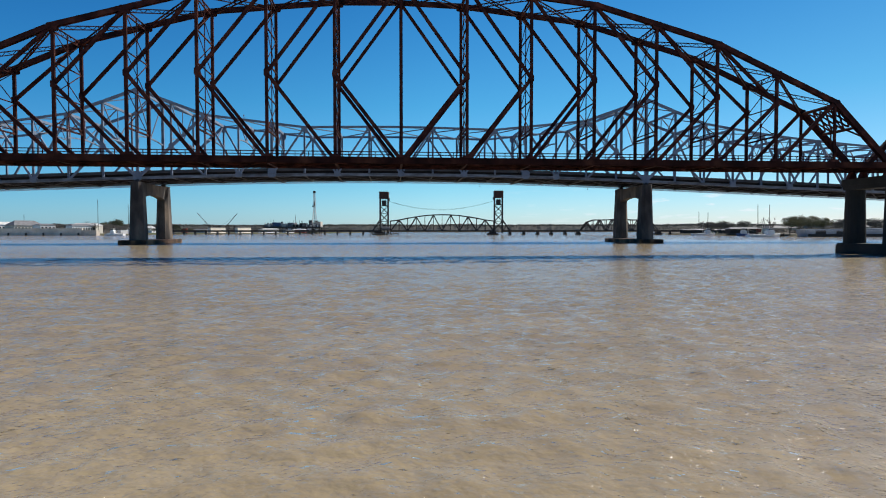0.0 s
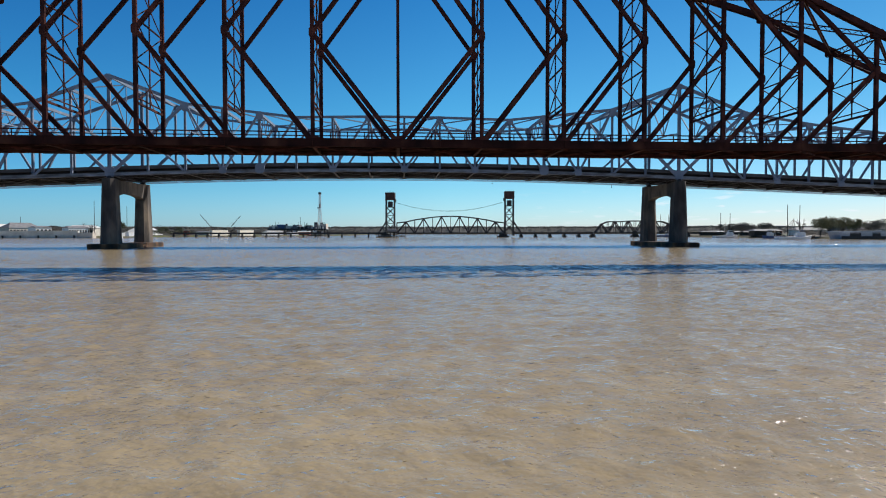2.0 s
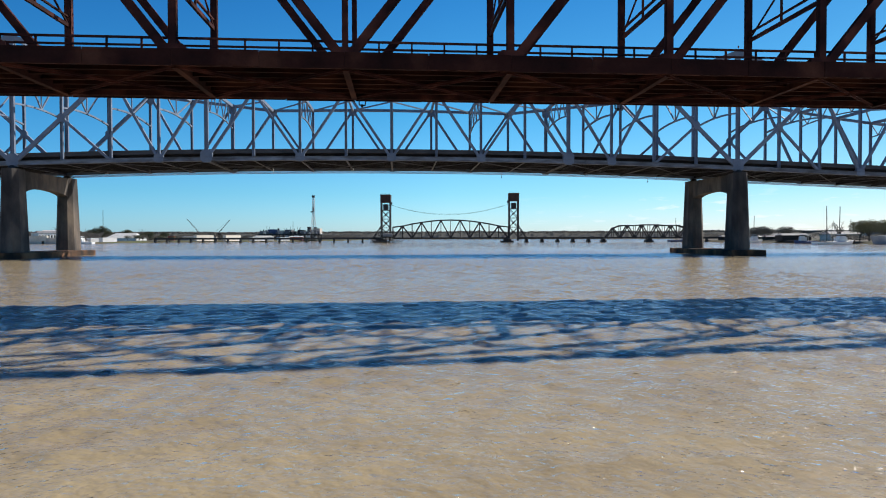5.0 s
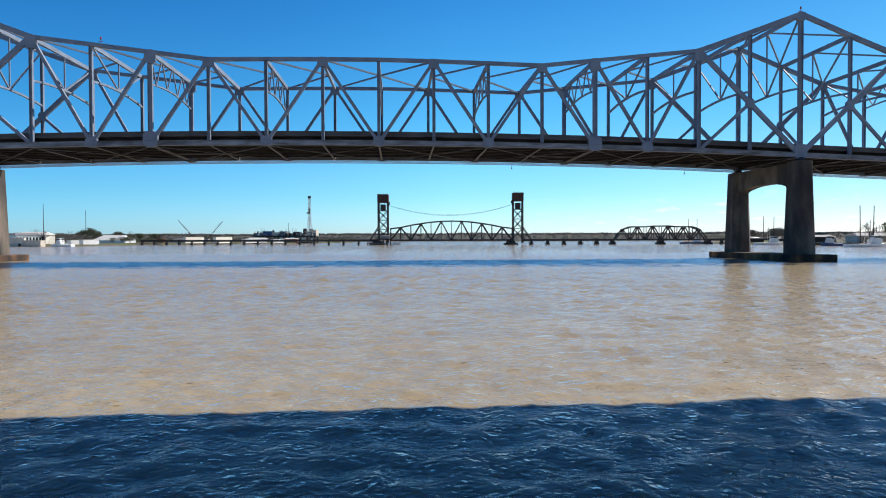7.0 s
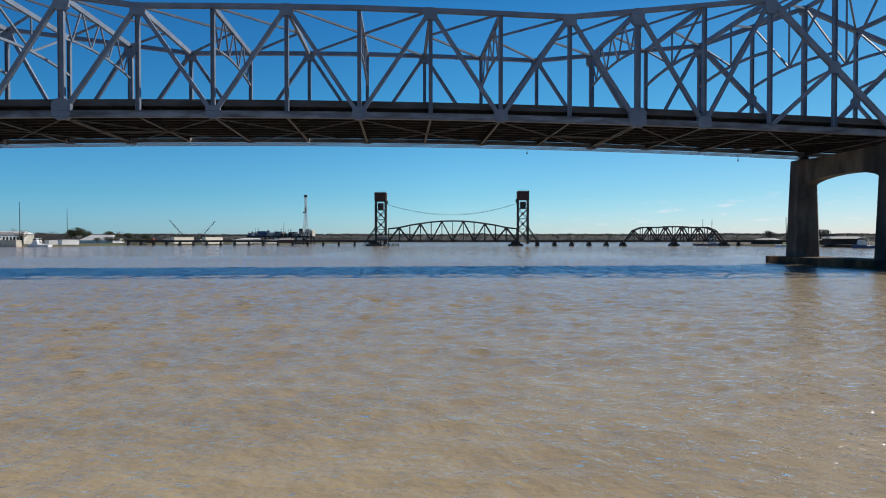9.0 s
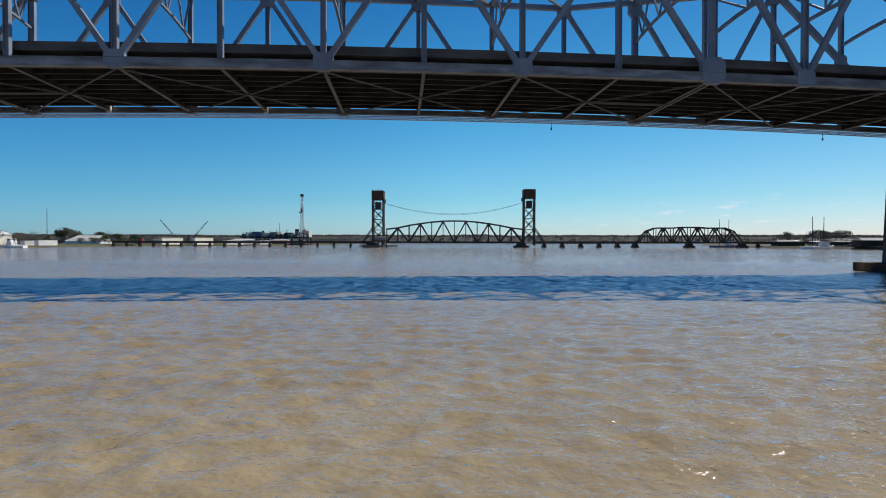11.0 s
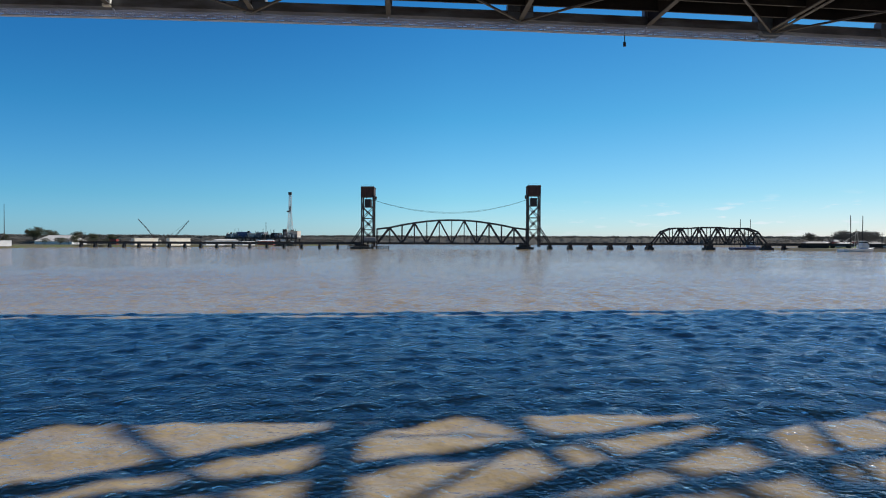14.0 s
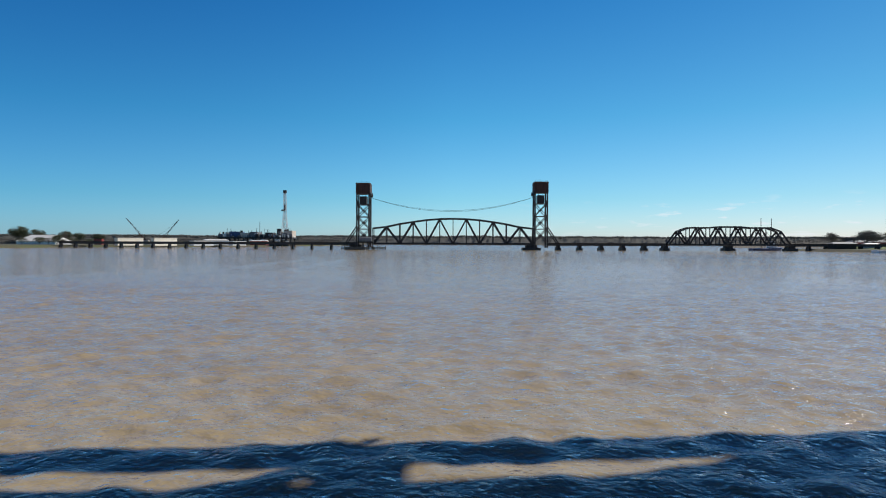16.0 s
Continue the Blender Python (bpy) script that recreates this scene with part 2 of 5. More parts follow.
            l.new(calm, m3.inputs[0])
            l.new(m2.outputs[0], m3.inputs[1])
            calm = m3.outputs[0]
        else:
            calm = m2.outputs[0]
    still = n.new("ShaderNodeMath")
    still.operation = "MULTIPLY_ADD"
    l.new(calm, still.inputs[0])
    still.inputs[1].default_value, still.inputs[2].default_value = -0.7, 1.0
    l.new(still.outputs[0], waves.inputs["Strength"])
    l.new(soft.outputs[0], body.inputs["Normal"])
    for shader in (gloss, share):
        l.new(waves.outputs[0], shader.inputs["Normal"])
    t = noise_at(15.0, (0.8, 1.0, 1), 2, 0.6, 5)                 # rare steep facets that catch the sun
    sub = n.new("ShaderNodeVectorMath")
    sub.operation = "SUBTRACT"
    l.new(t.outputs["Color"], sub.inputs[0])
    sub.inputs[1].default_value = (0.5, 0.5, 0.5)
    cube = [sub]
    for i in range(2):
        mul = n.new("ShaderNodeVectorMath")
        mul.operation = "MULTIPLY"
        l.new(cube[-1].outputs[0], mul.inputs[0])
        l.new(sub.outputs[0], mul.inputs[1])
        cube.append(mul)
    total = n.new("ShaderNodeVectorMath")
    total.operation = "MULTIPLY_ADD"
    l.new(cube[-1].outputs[0], total.inputs[0])
    total.inputs[1].default_value = (220, 360, 0)
    l.new(waves.outputs[0], total.inputs[2])
    unit = n.new("ShaderNodeVectorMath")
    unit.operation = "NORMALIZE"
    l.new(total.outputs[0], unit.inputs[0])
    l.new(unit.outputs[0], glint.inputs["Normal"])
    return m


WATER = water_material()


# ---- building helpers ----
def part(name, bm, mat, parent, label=""):
    me = bpy.data.meshes.new(name)
    bm.to_mesh(me)
    bm.free()
    me.materials.append(mat)
    ob = new(name, me)
    ob.parent = parent
    if label:
        ob["label"] = label
    return ob


def twin(ob, dx=0.0, dy=0.0, dz=0.0):
    """A second part on the same mesh, shifted."""
    o = new(ob.name.split(".")[0], ob.data)
    o.parent = ob.parent
    o.location = ob.location + Vector((dx, dy, dz))
    if "label" in ob:
        o["label"] = ob["label"]
    return o


def thing(name, m, label, category, group="", kind=""):
    ob = new(name)
    ob.matrix_world = m
    ob.empty_display_size = 0.5
    return tagged(ob, label, category, group, kind)


CORNERS = [(-1, -1, -1), (1, -1, -1), (1, 1, -1), (-1, 1, -1), (-1, -1, 1), (1, -1, 1), (1, 1, 1), (-1, 1, 1)]
FACES = [(0, 3, 2, 1), (4, 5, 6, 7), (0, 1, 5, 4), (1, 2, 6, 5), (2, 3, 7, 6), (3, 0, 4, 7)]


def hexa(bm, pts):
    v = [bm.verts.new(p) for p in pts]
    for f in FACES:
        bm.faces.new([v[i] for i in f])


def box(bm, x0, x1, y0, y1, z0, z1):
    hexa(bm, [((x0, x1)[a > 0], (y0, y1)[b > 0], (z0, z1)[c > 0]) for a, b, c in CORNERS])


def bar(bm, p, q, b, d, side=(0, 1, 0)):
    """A straight bar from p to q, d thick along side and b wide across it."""
    p, q = Vector(p), Vector(q)
    a = (q - p).normalized()
    s = Vector(side)
    s = (s - a * s.dot(a))
    if s.length < 1e-4:
        s = Vector((1, 0, 0)) - a * a.x
    s.normalize()
    n = a.cross(s)
    hexa(bm, [(p, q)[z > 0] + n * (x * b / 2) + s * (y * d / 2) for x, y, z in CORNERS])


def tapered(bm, z0, z1, lo, hi, c=(0, 0)):
    """An upright block with half sizes lo below and hi above."""
    hexa(bm, [(c[0] + x * (hi if z > 0 else lo)[0], c[1] + y * (hi if z > 0 else lo)[1], z1 if z > 0 else z0) for x, y, z in CORNERS])


def laced(bm, p, q, b, d, pitch=0.9, side=(0, 1, 0), t=0.05):
    """A built-up member: two web plates joined on both edges by zigzag lacing bars."""
    p, q, s = Vector(p), Vector(q), Vector(side)
    a = (q - p).normalized()
    s = (s - a * s.dot(a)).normalized()
    n = a.cross(s)
    for k in (-1, 1):
        bar(bm, p + s * k * (d - t) / 2, q + s * k * (d - t) / 2, b, t, s)
        for e in (-1, 1):
            o = s * k * (d / 2 - 0.09) + n * e * (b / 2 - 0.02)
            bar(bm, p + o, q + o, 0.04, 0.18, s)
    steps = max(2, int((q - p).length / pitch))
    for e in (-1, 1):
        off = n * (e * b / 2)
        for i in range(steps):
            u, w = p.lerp(q, i / steps), p.lerp(q, (i + 1) / steps)
            k = 1 if i % 2 else -1
            bar(bm, u + off + s * k * (d / 2 - 0.06), w + off - s * k * (d / 2 - 0.06), 0.025, 0.09, s)


def lattice(bm, p, q, depth, side=(0, 0, 1), pitch=0.75, t=0.13):
    """An airy strut: an upper and a lower angle joined by a zigzag of thin flats."""
    p, q, s = Vector(p), Vector(q), Vector(side)
    a = (q - p).normalized()
    s = (s - a * s.dot(a)).normalized()
    for k in (-1, 1):
        bar(bm, p + s * k * depth / 2, q + s * k * depth / 2, 0.26, t, s)
    steps = max(2, int((q - p).length / pitch))
    for i in range(steps):
        k = 1 if i % 2 else -1
        bar(bm, p.lerp(q, i / steps) + s * k * depth / 2, p.lerp(q, (i + 1) / steps) - s * k * depth / 2, 0.06, 0.09, s)


def hshape(bm, p, q, b, d, side=(0, 1, 0), t=0.06):
    """A rolled or welded H member: two flanges b apart, d wide, and a web."""
    p, q, s = Vector(p), Vector(q), Vector(side)
    a = (q - p).normalized()
    s = (s - a * s.dot(a)).normalized()
    n = a.cross(s)
    for e in (-1, 1):
        bar(bm, p + n * e * (b - t) / 2, q + n * e * (b - t) / 2, t, d, s)
    bar(bm, p, q, b - 2 * t, t, s)


def cylinder(bm, p, q, r, n=10, r2=None):
    p, q = Vector(p), Vector(q)
    a = (q - p).normalized()
    u = a.orthogonal().normalized()
    w = a.cross(u)
    r2 = r if r2 is None else r2
    lo = [bm.verts.new(p + (u * math.cos(2 * math.pi * i / n) + w * math.sin(2 * math.pi * i / n)) * r) for i in range(n)]
    hi = [bm.verts.new(q + (u * math.cos(2 * math.pi * i / n) + w * math.sin(2 * math.pi * i / n)) * r2) for i in range(n)]
    for i in range(n):
        bm.faces.new((lo[i], lo[(i + 1) % n], hi[(i + 1) % n], hi[i]))
    bm.faces.new(lo[::-1])
    bm.faces.new(hi)


def plate(bm, c, half_x, half_z, t, cut=0.3):
    """An eight-cornered gusset plate in the truss plane."""
    cx, cz = half_x * cut, half_z * cut
    ring = [(-half_x + cx, -half_z), (half_x - cx, -half_z), (half_x, -half_z + cz), (half_x, half_z - cz),
            (half_x - cx, half_z), (-half_x + cx, half_z), (-half_x, half_z - cz), (-half_x, -half_z + cz)]
    f = [[bm.verts.new((c[0] + x, c[1] + y, c[2] + z)) for x, z in ring] for y in (-t / 2, t / 2)]
    bm.faces.new(f[0])
    bm.faces.new(f[1][::-1])
    for i in range(8):
        bm.faces.new((f[0][(i + 1) % 8], f[0][i], f[1][i], f[1][(i + 1) % 8]))


def mesh():
    return bmesh.new()


ANGLE = math.degrees(math.atan(0.0872))

# ---- water ----
def steps(start, fine, until, growth, end):
    """Grid lines: fine steps up to a place, then ever longer ones to the end."""
    out, x, d = [start], start, fine
    while x < end:
        if x > until:
            d *= growth
        x += d
        out.append(x)
    return out


def river():
    half = steps(0.0, 0.32, 40.0, 1.022, 4600.0)
    xs = np.array([-x for x in half[:0:-1]] + half)
    back = steps(0.0, 0.4, 12.0, 1.12, 1200.0)
    ys = np.array([-y for y in back[:0:-1]] + steps(0.0, 0.27, 268.0, 1.014, 4600.0))
    gx, gy = np.meshgrid(xs, ys, indexing="ij")
    dx, dy = np.meshgrid(np.gradient(xs), np.gradient(ys), indexing="ij")
    rnd = np.random.RandomState(5)
    z = np.zeros_like(gx)
    patch = 0.75 + 0.25 * np.sin(gx * 0.045 + 1.3 * np.sin(gy * 0.03)) * np.sin(gy * 0.06 + 0.7)
    for i in range(40):
        length = 0.85 * (2.1 / 0.85) ** rnd.rand()
        turn = rnd.normal(0, 0.9) + math.pi / 2 + 0.1
        kx, ky = math.cos(turn) * 2 * math.pi / length, math.sin(turn) * 2 * math.pi / length
        fade = np.clip(2.6 - np.maximum(dx * abs(kx), dy * abs(ky)) * 1.1, 0, 1)
        wave = np.sin(kx * gx + ky * gy + rnd.rand() * 6.3 + 0.8 * np.sin(0.05 * gx * rnd.rand() + 0.07 * gy * rnd.rand()))
        z += fade * 0.037 * length / (2 * math.pi) * (wave + 0.35 * wave * wave)
    z *= patch
    nx, ny = gx.shape
    me = bpy.data.meshes.new("water")
    co = np.stack([gx, gy, z], 2).reshape(-1, 3).astype(np.float32)
    idx = np.arange(nx * ny).reshape(nx, ny)
    quads = np.stack([idx[:-1, :-1], idx[1:, :-1], idx[1:, 1:], idx[:-1, 1:]], 2).reshape(-1).astype(np.int32)
    count = len(quads) // 4
    me.vertices.add(len(co))
    me.vertices.foreach_set("co", co.ravel())
    me.loops.add(len(quads))
    me.loops.foreach_set("vertex_index", quads)
    me.polygons.add(count)
    me.polygons.foreach_set("loop_start", np.arange(0, count * 4, 4, dtype=np.int32))
    me.polygons.foreach_set("use_smooth", np.ones(count, dtype=bool))
    me.update()
    me.validate()
    me.materials.append(WATER)
    return tagged(new("water", me), "wide muddy brown river with small wind ripples", "river", kind="structure")


river()

# ---- the old rusted through-truss bridge ----
OP, OW = 11.58, 9.3                                             # panel length and distance between the trusses
TOP = [47.9, 47.6, 46.4, 45.2, 42.1, 38.9, 33.8, 28.7]          # top chord heights from midspan to the portal
MID = [0, 31.9, 31.9, 31.8, 31.3, 29.2, 28.3]                   # the K joints
BOT = 17.0


def old_span(m):
    span = thing("truss_span", m, "rusted red-brown steel K-truss road bridge span on concrete piers", "bridge", "old bridge spans")
    S = Vector((0, 1, 0))

    def both(name, bm, label=""):
        o = part(name, bm, RUST, span, label)
        twin(o, 0, OW)
        return o

    for n in range(-8, 8):                                      # bottom chords
        bm = mesh()
        laced(bm, (n * OP, 0, BOT), ((n + 1) * OP, 0, BOT), 0.8, 0.56, 0.8)
        both("bottom_chord", bm)
    for n in range(-7, 7):                                      # top chords
        bm = mesh()
        p, q = Vector((n * OP, 0, TOP[abs(n)])), Vector(((n + 1) * OP, 0, TOP[abs(n + 1)]))
        laced(bm, p, q, 0.78, 0.8, 0.9)
        up = (q - p).cross(S).normalized() * -0.41
        if up.z < 0:
            up = -up
        bar(bm, p + up, q + up, 0.05, 0.92)
        both("top_chord", bm)
    for k in (-1, 1):                                           # end posts
        bm = mesh()
        p, q = Vector((k * 8 * OP, 0, BOT)), Vector((k * 7 * OP, 0, TOP[7]))
        laced(bm, p, q, 0.95, 0.85, 0.9)
        up = (q - p).cross(S).normalized()
        up = up * (0.5 if up.z > 0 else -0.5)
        bar(bm, p + up, q + up, 0.05, 0.95)
        both("end_post", bm)
    for n in range(-7, 8):                                      # posts
        a = abs(n)
        bm = mesh()
        laced(bm, (n * OP, 0, BOT), (n * OP, 0, TOP[a]), 0.40 if a in (0, 7) else 0.52, 0.42, 0.55)
        both("post", bm)
    for k in (-1, 1):                                           # K diagonals
        for a in range(1, 7):
            mid = Vector((k * a * OP, 0, MID[a]))
            for z, w in ((TOP[a - 1], 0.55), (BOT, 0.62)):
                bm = mesh()
                laced(bm, mid, (k * (a - 1) * OP, 0, z), w, 0.42, 0.7)
                both("diagonal", bm)
        bm = mesh()
        laced(bm, (k * 7 * OP, 0, TOP[7]), (k * 6 * OP, 0, BOT), 0.6, 0.42, 0.7)
        both("diagonal", bm)
    for n in range(-8, 9):                                      # gusset plates
        a = abs(n)
        spots = [(BOT + 0.3, 0.95, 0.7)]
        if a < 8:
            spots.append((TOP[a] - 0.2, 0.85, 0.65))
        if 0 < a < 7:
            spots.append((MID[a], 0.42, 0.6))
        for z, hx, hz in spots:
            bm = mesh()
            for y in (-0.3, 0.3):
                plate(bm, (n * OP, y, z), hx, hz, 0.04)
            both("gusset_plate", bm)
    # bracing between the trusses
    for n in range(-7, 8):
        a, x = abs(n), n * OP
        if 0 < a < 7:
            bm = mesh()
            lattice(bm, (x, 0, TOP[a] - 0.5), (x, OW, TOP[a] - 0.5), 0.85)
            part("top_strut", bm, RUST, span)
            levels = [TOP[a] - 0.6]
            low = 22.2
            count = max(1, round((TOP[a] - low) / 6.2))
            levels = [low + (TOP[a] - 0.6 - low) * i / count for i in range(count + 1)]
            bm = mesh()                                         # sway frame of crossed angles with light struts
            for i, z in enumerate(levels[:-1]):
                bar(bm, (x, 0, z), (x, OW, z), 0.30 if i == 0 else 0.16, 0.22, (1, 0, 0))
                if i == 0:
                    bar(bm, (x, 0, z + 0.7), (x, OW, z + 0.7), 0.14, 0.18, (1, 0, 0))
                z2 = levels[i + 1]
                for u, w in ((z, z2), (z2, z)):
                    bar(bm, (x, 0, u), (x, OW, w), 0.12, 0.12, (1, 0, 0))
                bar(bm, (x, OW / 2 - 0.35, (z + z2) / 2), (x, OW / 2 + 0.35, (z + z2) / 2), 0.7, 0.06, (1, 0, 0))
            bar(bm, (x, OW / 2, low), (x, OW / 2, TOP[a]), 0.15, 0.15, (1, 0, 0))
            part("sway_frame", bm, RUST, span)
        if n < 7:                                               # top laterals
            p0, p1 = Vector((x, 0, TOP[a] - 0.1)), Vector(((n + 1) * OP, 0, TOP[abs(n + 1)] - 0.1))
            for u, w in ((p0, p1 + S * OW), (p0 + S * OW, p1)):
                bm = mesh()
                lattice(bm, u - Vector((0, 0, 0.3)), w - Vector((0, 0, 0.3)), 0.6)
                part("top_lateral", bm, RUST, span)
    for k in (-1, 1):                                           # portals: pierced panels with curved webs
        p, q = Vector((k * 7 * OP, 0, TOP[7] - 0.2)), Vector((k * 8 * OP, 0, BOT))
        run = (q - p).normalized()
        bm = mesh()
        e0, e1 = p + run * 0.3, p + run * 6.2
        laced(bm, e0, e0 + S * OW, 0.45, 0.45, 0.6, run)
        laced(bm, e1, e1 + S * OW, 0.4, 0.4, 0.6, run)
        for i in range(3):
            c = (e0 + e1) / 2 + S * OW * (i + 0.5) / 3
            last = None
            for j in range(17):
                an = 2 * math.pi * j / 16
                r = 1.35 + 0.25 * math.cos(4 * an)
                o = c + S * (math.cos(an) * r) + run * (math.sin(an) * r * 1.5)
                if last is not None:
                    bar(bm, last, o, 0.3, 0.22, run.cross(S))
                last = o
            y0, y1 = S * OW * i / 3, S * OW * (i + 1) / 3
            bar(bm, e0 + y0, e1 + y1, 0.26, 0.2, run.cross(S))
            bar(bm, e0 + y1, e1 + y0, 0.26, 0.2, run.cross(S))
            bar(bm, e0 + y0, e1 + y0, 0.2, 0.2, run.cross(S))
        for y in (0.3, OW - 0.3):                               # knees
            t = S * (1 if y < 1 else -1)
            o = p + run * 6.2 + S * y
            bar(bm, o + t * 2.4, o + run * 2.6, 0.2, 0.25, run.cross(S))
        part("portal", bm, RUST, span, "pierced steel portal panel")
    # floor
    bm = mesh()
    for k in (-1, 1):
        for n in range(8):
            x0, x1 = sorted((k * n * OP, k * (n + 1) * OP))
            box(bm, x0, x1, 0.1, OW - 0.1, 17.42, 17.62)
    part("road_deck", bm, RUST_DECK, span, "worn dark road deck")
    for n in range(-8, 9):
        bm = mesh()
        x = n * OP
        bar(bm, (x, 0.2, 16.95), (x, OW - 0.2, 16.95), 0.86, 0.05, (1, 0, 0))
        for z in (16.5, 17.38):
            box(bm, x - 0.22, x + 0.22, 0.2, OW - 0.2, z - 0.03, z + 0.03)
        part("floor_beam", bm, RUST_DECK, span)
    for i in range(6):
        y = 1.0 + i * (OW - 2.0) / 5
        bm = mesh()
        bar(bm, (-8 * OP, y, 17.14), (8 * OP, y, 17.14), 0.5, 0.03)
        for z in (16.9, 17.39):
            box(bm, -8 * OP, 8 * OP, y - 0.13, y + 0.13, z - 0.02, z + 0.02)
        part("stringer", bm, RUST_DECK, span)
    for n in range(-8, 8):
        for u, w in (((n * OP, 0.3, 16.62), ((n + 1) * OP, OW - 0.3, 16.62)), ((n * OP, OW - 0.3, 16.62), ((n + 1) * OP, 0.3, 16.62))):
            bm = mesh()
            bar(bm, u, w, 0.04, 0.3, (0, 0, 1))
            bar(bm, u, w, 0.3, 0.04, (0, 0, 1))
            part("bottom_lateral", bm, RUST, span)
    for y in (-0.37, OW + 0.37):                                # fascia plates below the rail, with dents and seams
        for n in range(-16, 16):
            bm = mesh()
            j = 0.03 * math.sin(n * 2.3)
            box(bm, n * OP / 2 + 0.02, (n + 1) * OP / 2 - 0.02, y - 0.03, y + 0.03, 16.5 + j, 17.62 + j / 2)
            part("fascia_plate", bm, RUST_DECK, span)
    for y in (0.62, OW - 0.62):                                 # railings
        bm = mesh()
        for n in range(-40, 41):
            x = n * OP / 5
            bar(bm, (x, y, 17.55), (x, y, 18.66), 0.12, 0.12)
        for z, h in ((18.64, 0.15), (18.12, 0.13)):
            bar(bm, (-8 * OP, y, z), (8 * OP, y, z), h, 0.12)
        part("railing", bm, RUST, span)
    for x in (0.35, 22.7):                                      # lamp brackets under the far edge
        bm = mesh()
        y = OW + 0.2
        for u, w in (((x, 16.6), (x, 16.15)), ((x, 16.15), (x + 0.5, 16.1)), ((x + 0.5, 16.1), (x + 0.55, 16.6))):
            bar(bm, (u[0], y, u[1]), (w[0], y, w[1]), 0.09, 0.09)
        cylinder(bm, (x + 0.25, y, 15.95), (x + 0.25, y, 16.2), 0.11)
        part("navigation_lamp", bm, BLACK, span)
    for k in (-1, 1):                                           # shoes
        for y in (0, OW):
            bm = mesh()
            tapered(bm, 15.2, 16.7, (0.9, 0.55), (0.35, 0.45), (k * (8 * OP - 0.35), y))
            part("bearing_shoe", bm, RUST, span)
    return span


OLD = pose(-7.3, 106.2, 0, 0, 0, ANGLE)
main_span = old_span(OLD)
for k in (-1, 1):
    copy_thing(main_span, OLD @ pose(k * (16 * OP + 1.8), 0, 0))


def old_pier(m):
    pier = thing("bridge_pier", m, "concrete pier with two round shafts, near-black from painted-in shade", "bridge pier", "old bridge piers")
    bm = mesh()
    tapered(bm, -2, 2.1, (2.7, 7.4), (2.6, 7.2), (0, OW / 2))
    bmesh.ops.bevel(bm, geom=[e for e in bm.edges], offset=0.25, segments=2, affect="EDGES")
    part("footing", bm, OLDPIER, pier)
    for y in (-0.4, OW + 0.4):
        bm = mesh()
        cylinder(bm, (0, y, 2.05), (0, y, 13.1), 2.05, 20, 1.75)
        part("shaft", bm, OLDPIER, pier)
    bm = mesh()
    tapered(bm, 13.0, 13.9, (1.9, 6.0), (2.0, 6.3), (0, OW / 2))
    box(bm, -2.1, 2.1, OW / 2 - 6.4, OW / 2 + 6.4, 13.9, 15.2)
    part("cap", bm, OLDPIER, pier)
    return pier


for k in (-1, 1):
    old_pier(OLD @ pose(k * (8 * OP + 0.9), 0, 0))
    old_pier(OLD @ pose(k * (24 * OP + 1.8), 0, 0))

# ---- the grey cantilever truss bridge behind it ----
GP, GW = 11.28, 23.7
GTOP = [41.5, 41.4, 41.2, 40.95, 42.2, 43.45, 44.7, 48.8, 53.0, 48.6, 44.4, 42.6, 40.9, 39.6, 38.5, 37.5, 36.6, 35.8, 35.0, 34.3, 33.6, 33.0, 32.4]
NG = 22


def gbot(m):
    """The underside of the bottom chord, on its vertical curve."""
    m = abs(m)
    return 24.1 - 0.028 * m * m if m <= 8 else 22.31 - 0.42 * (m - 8)


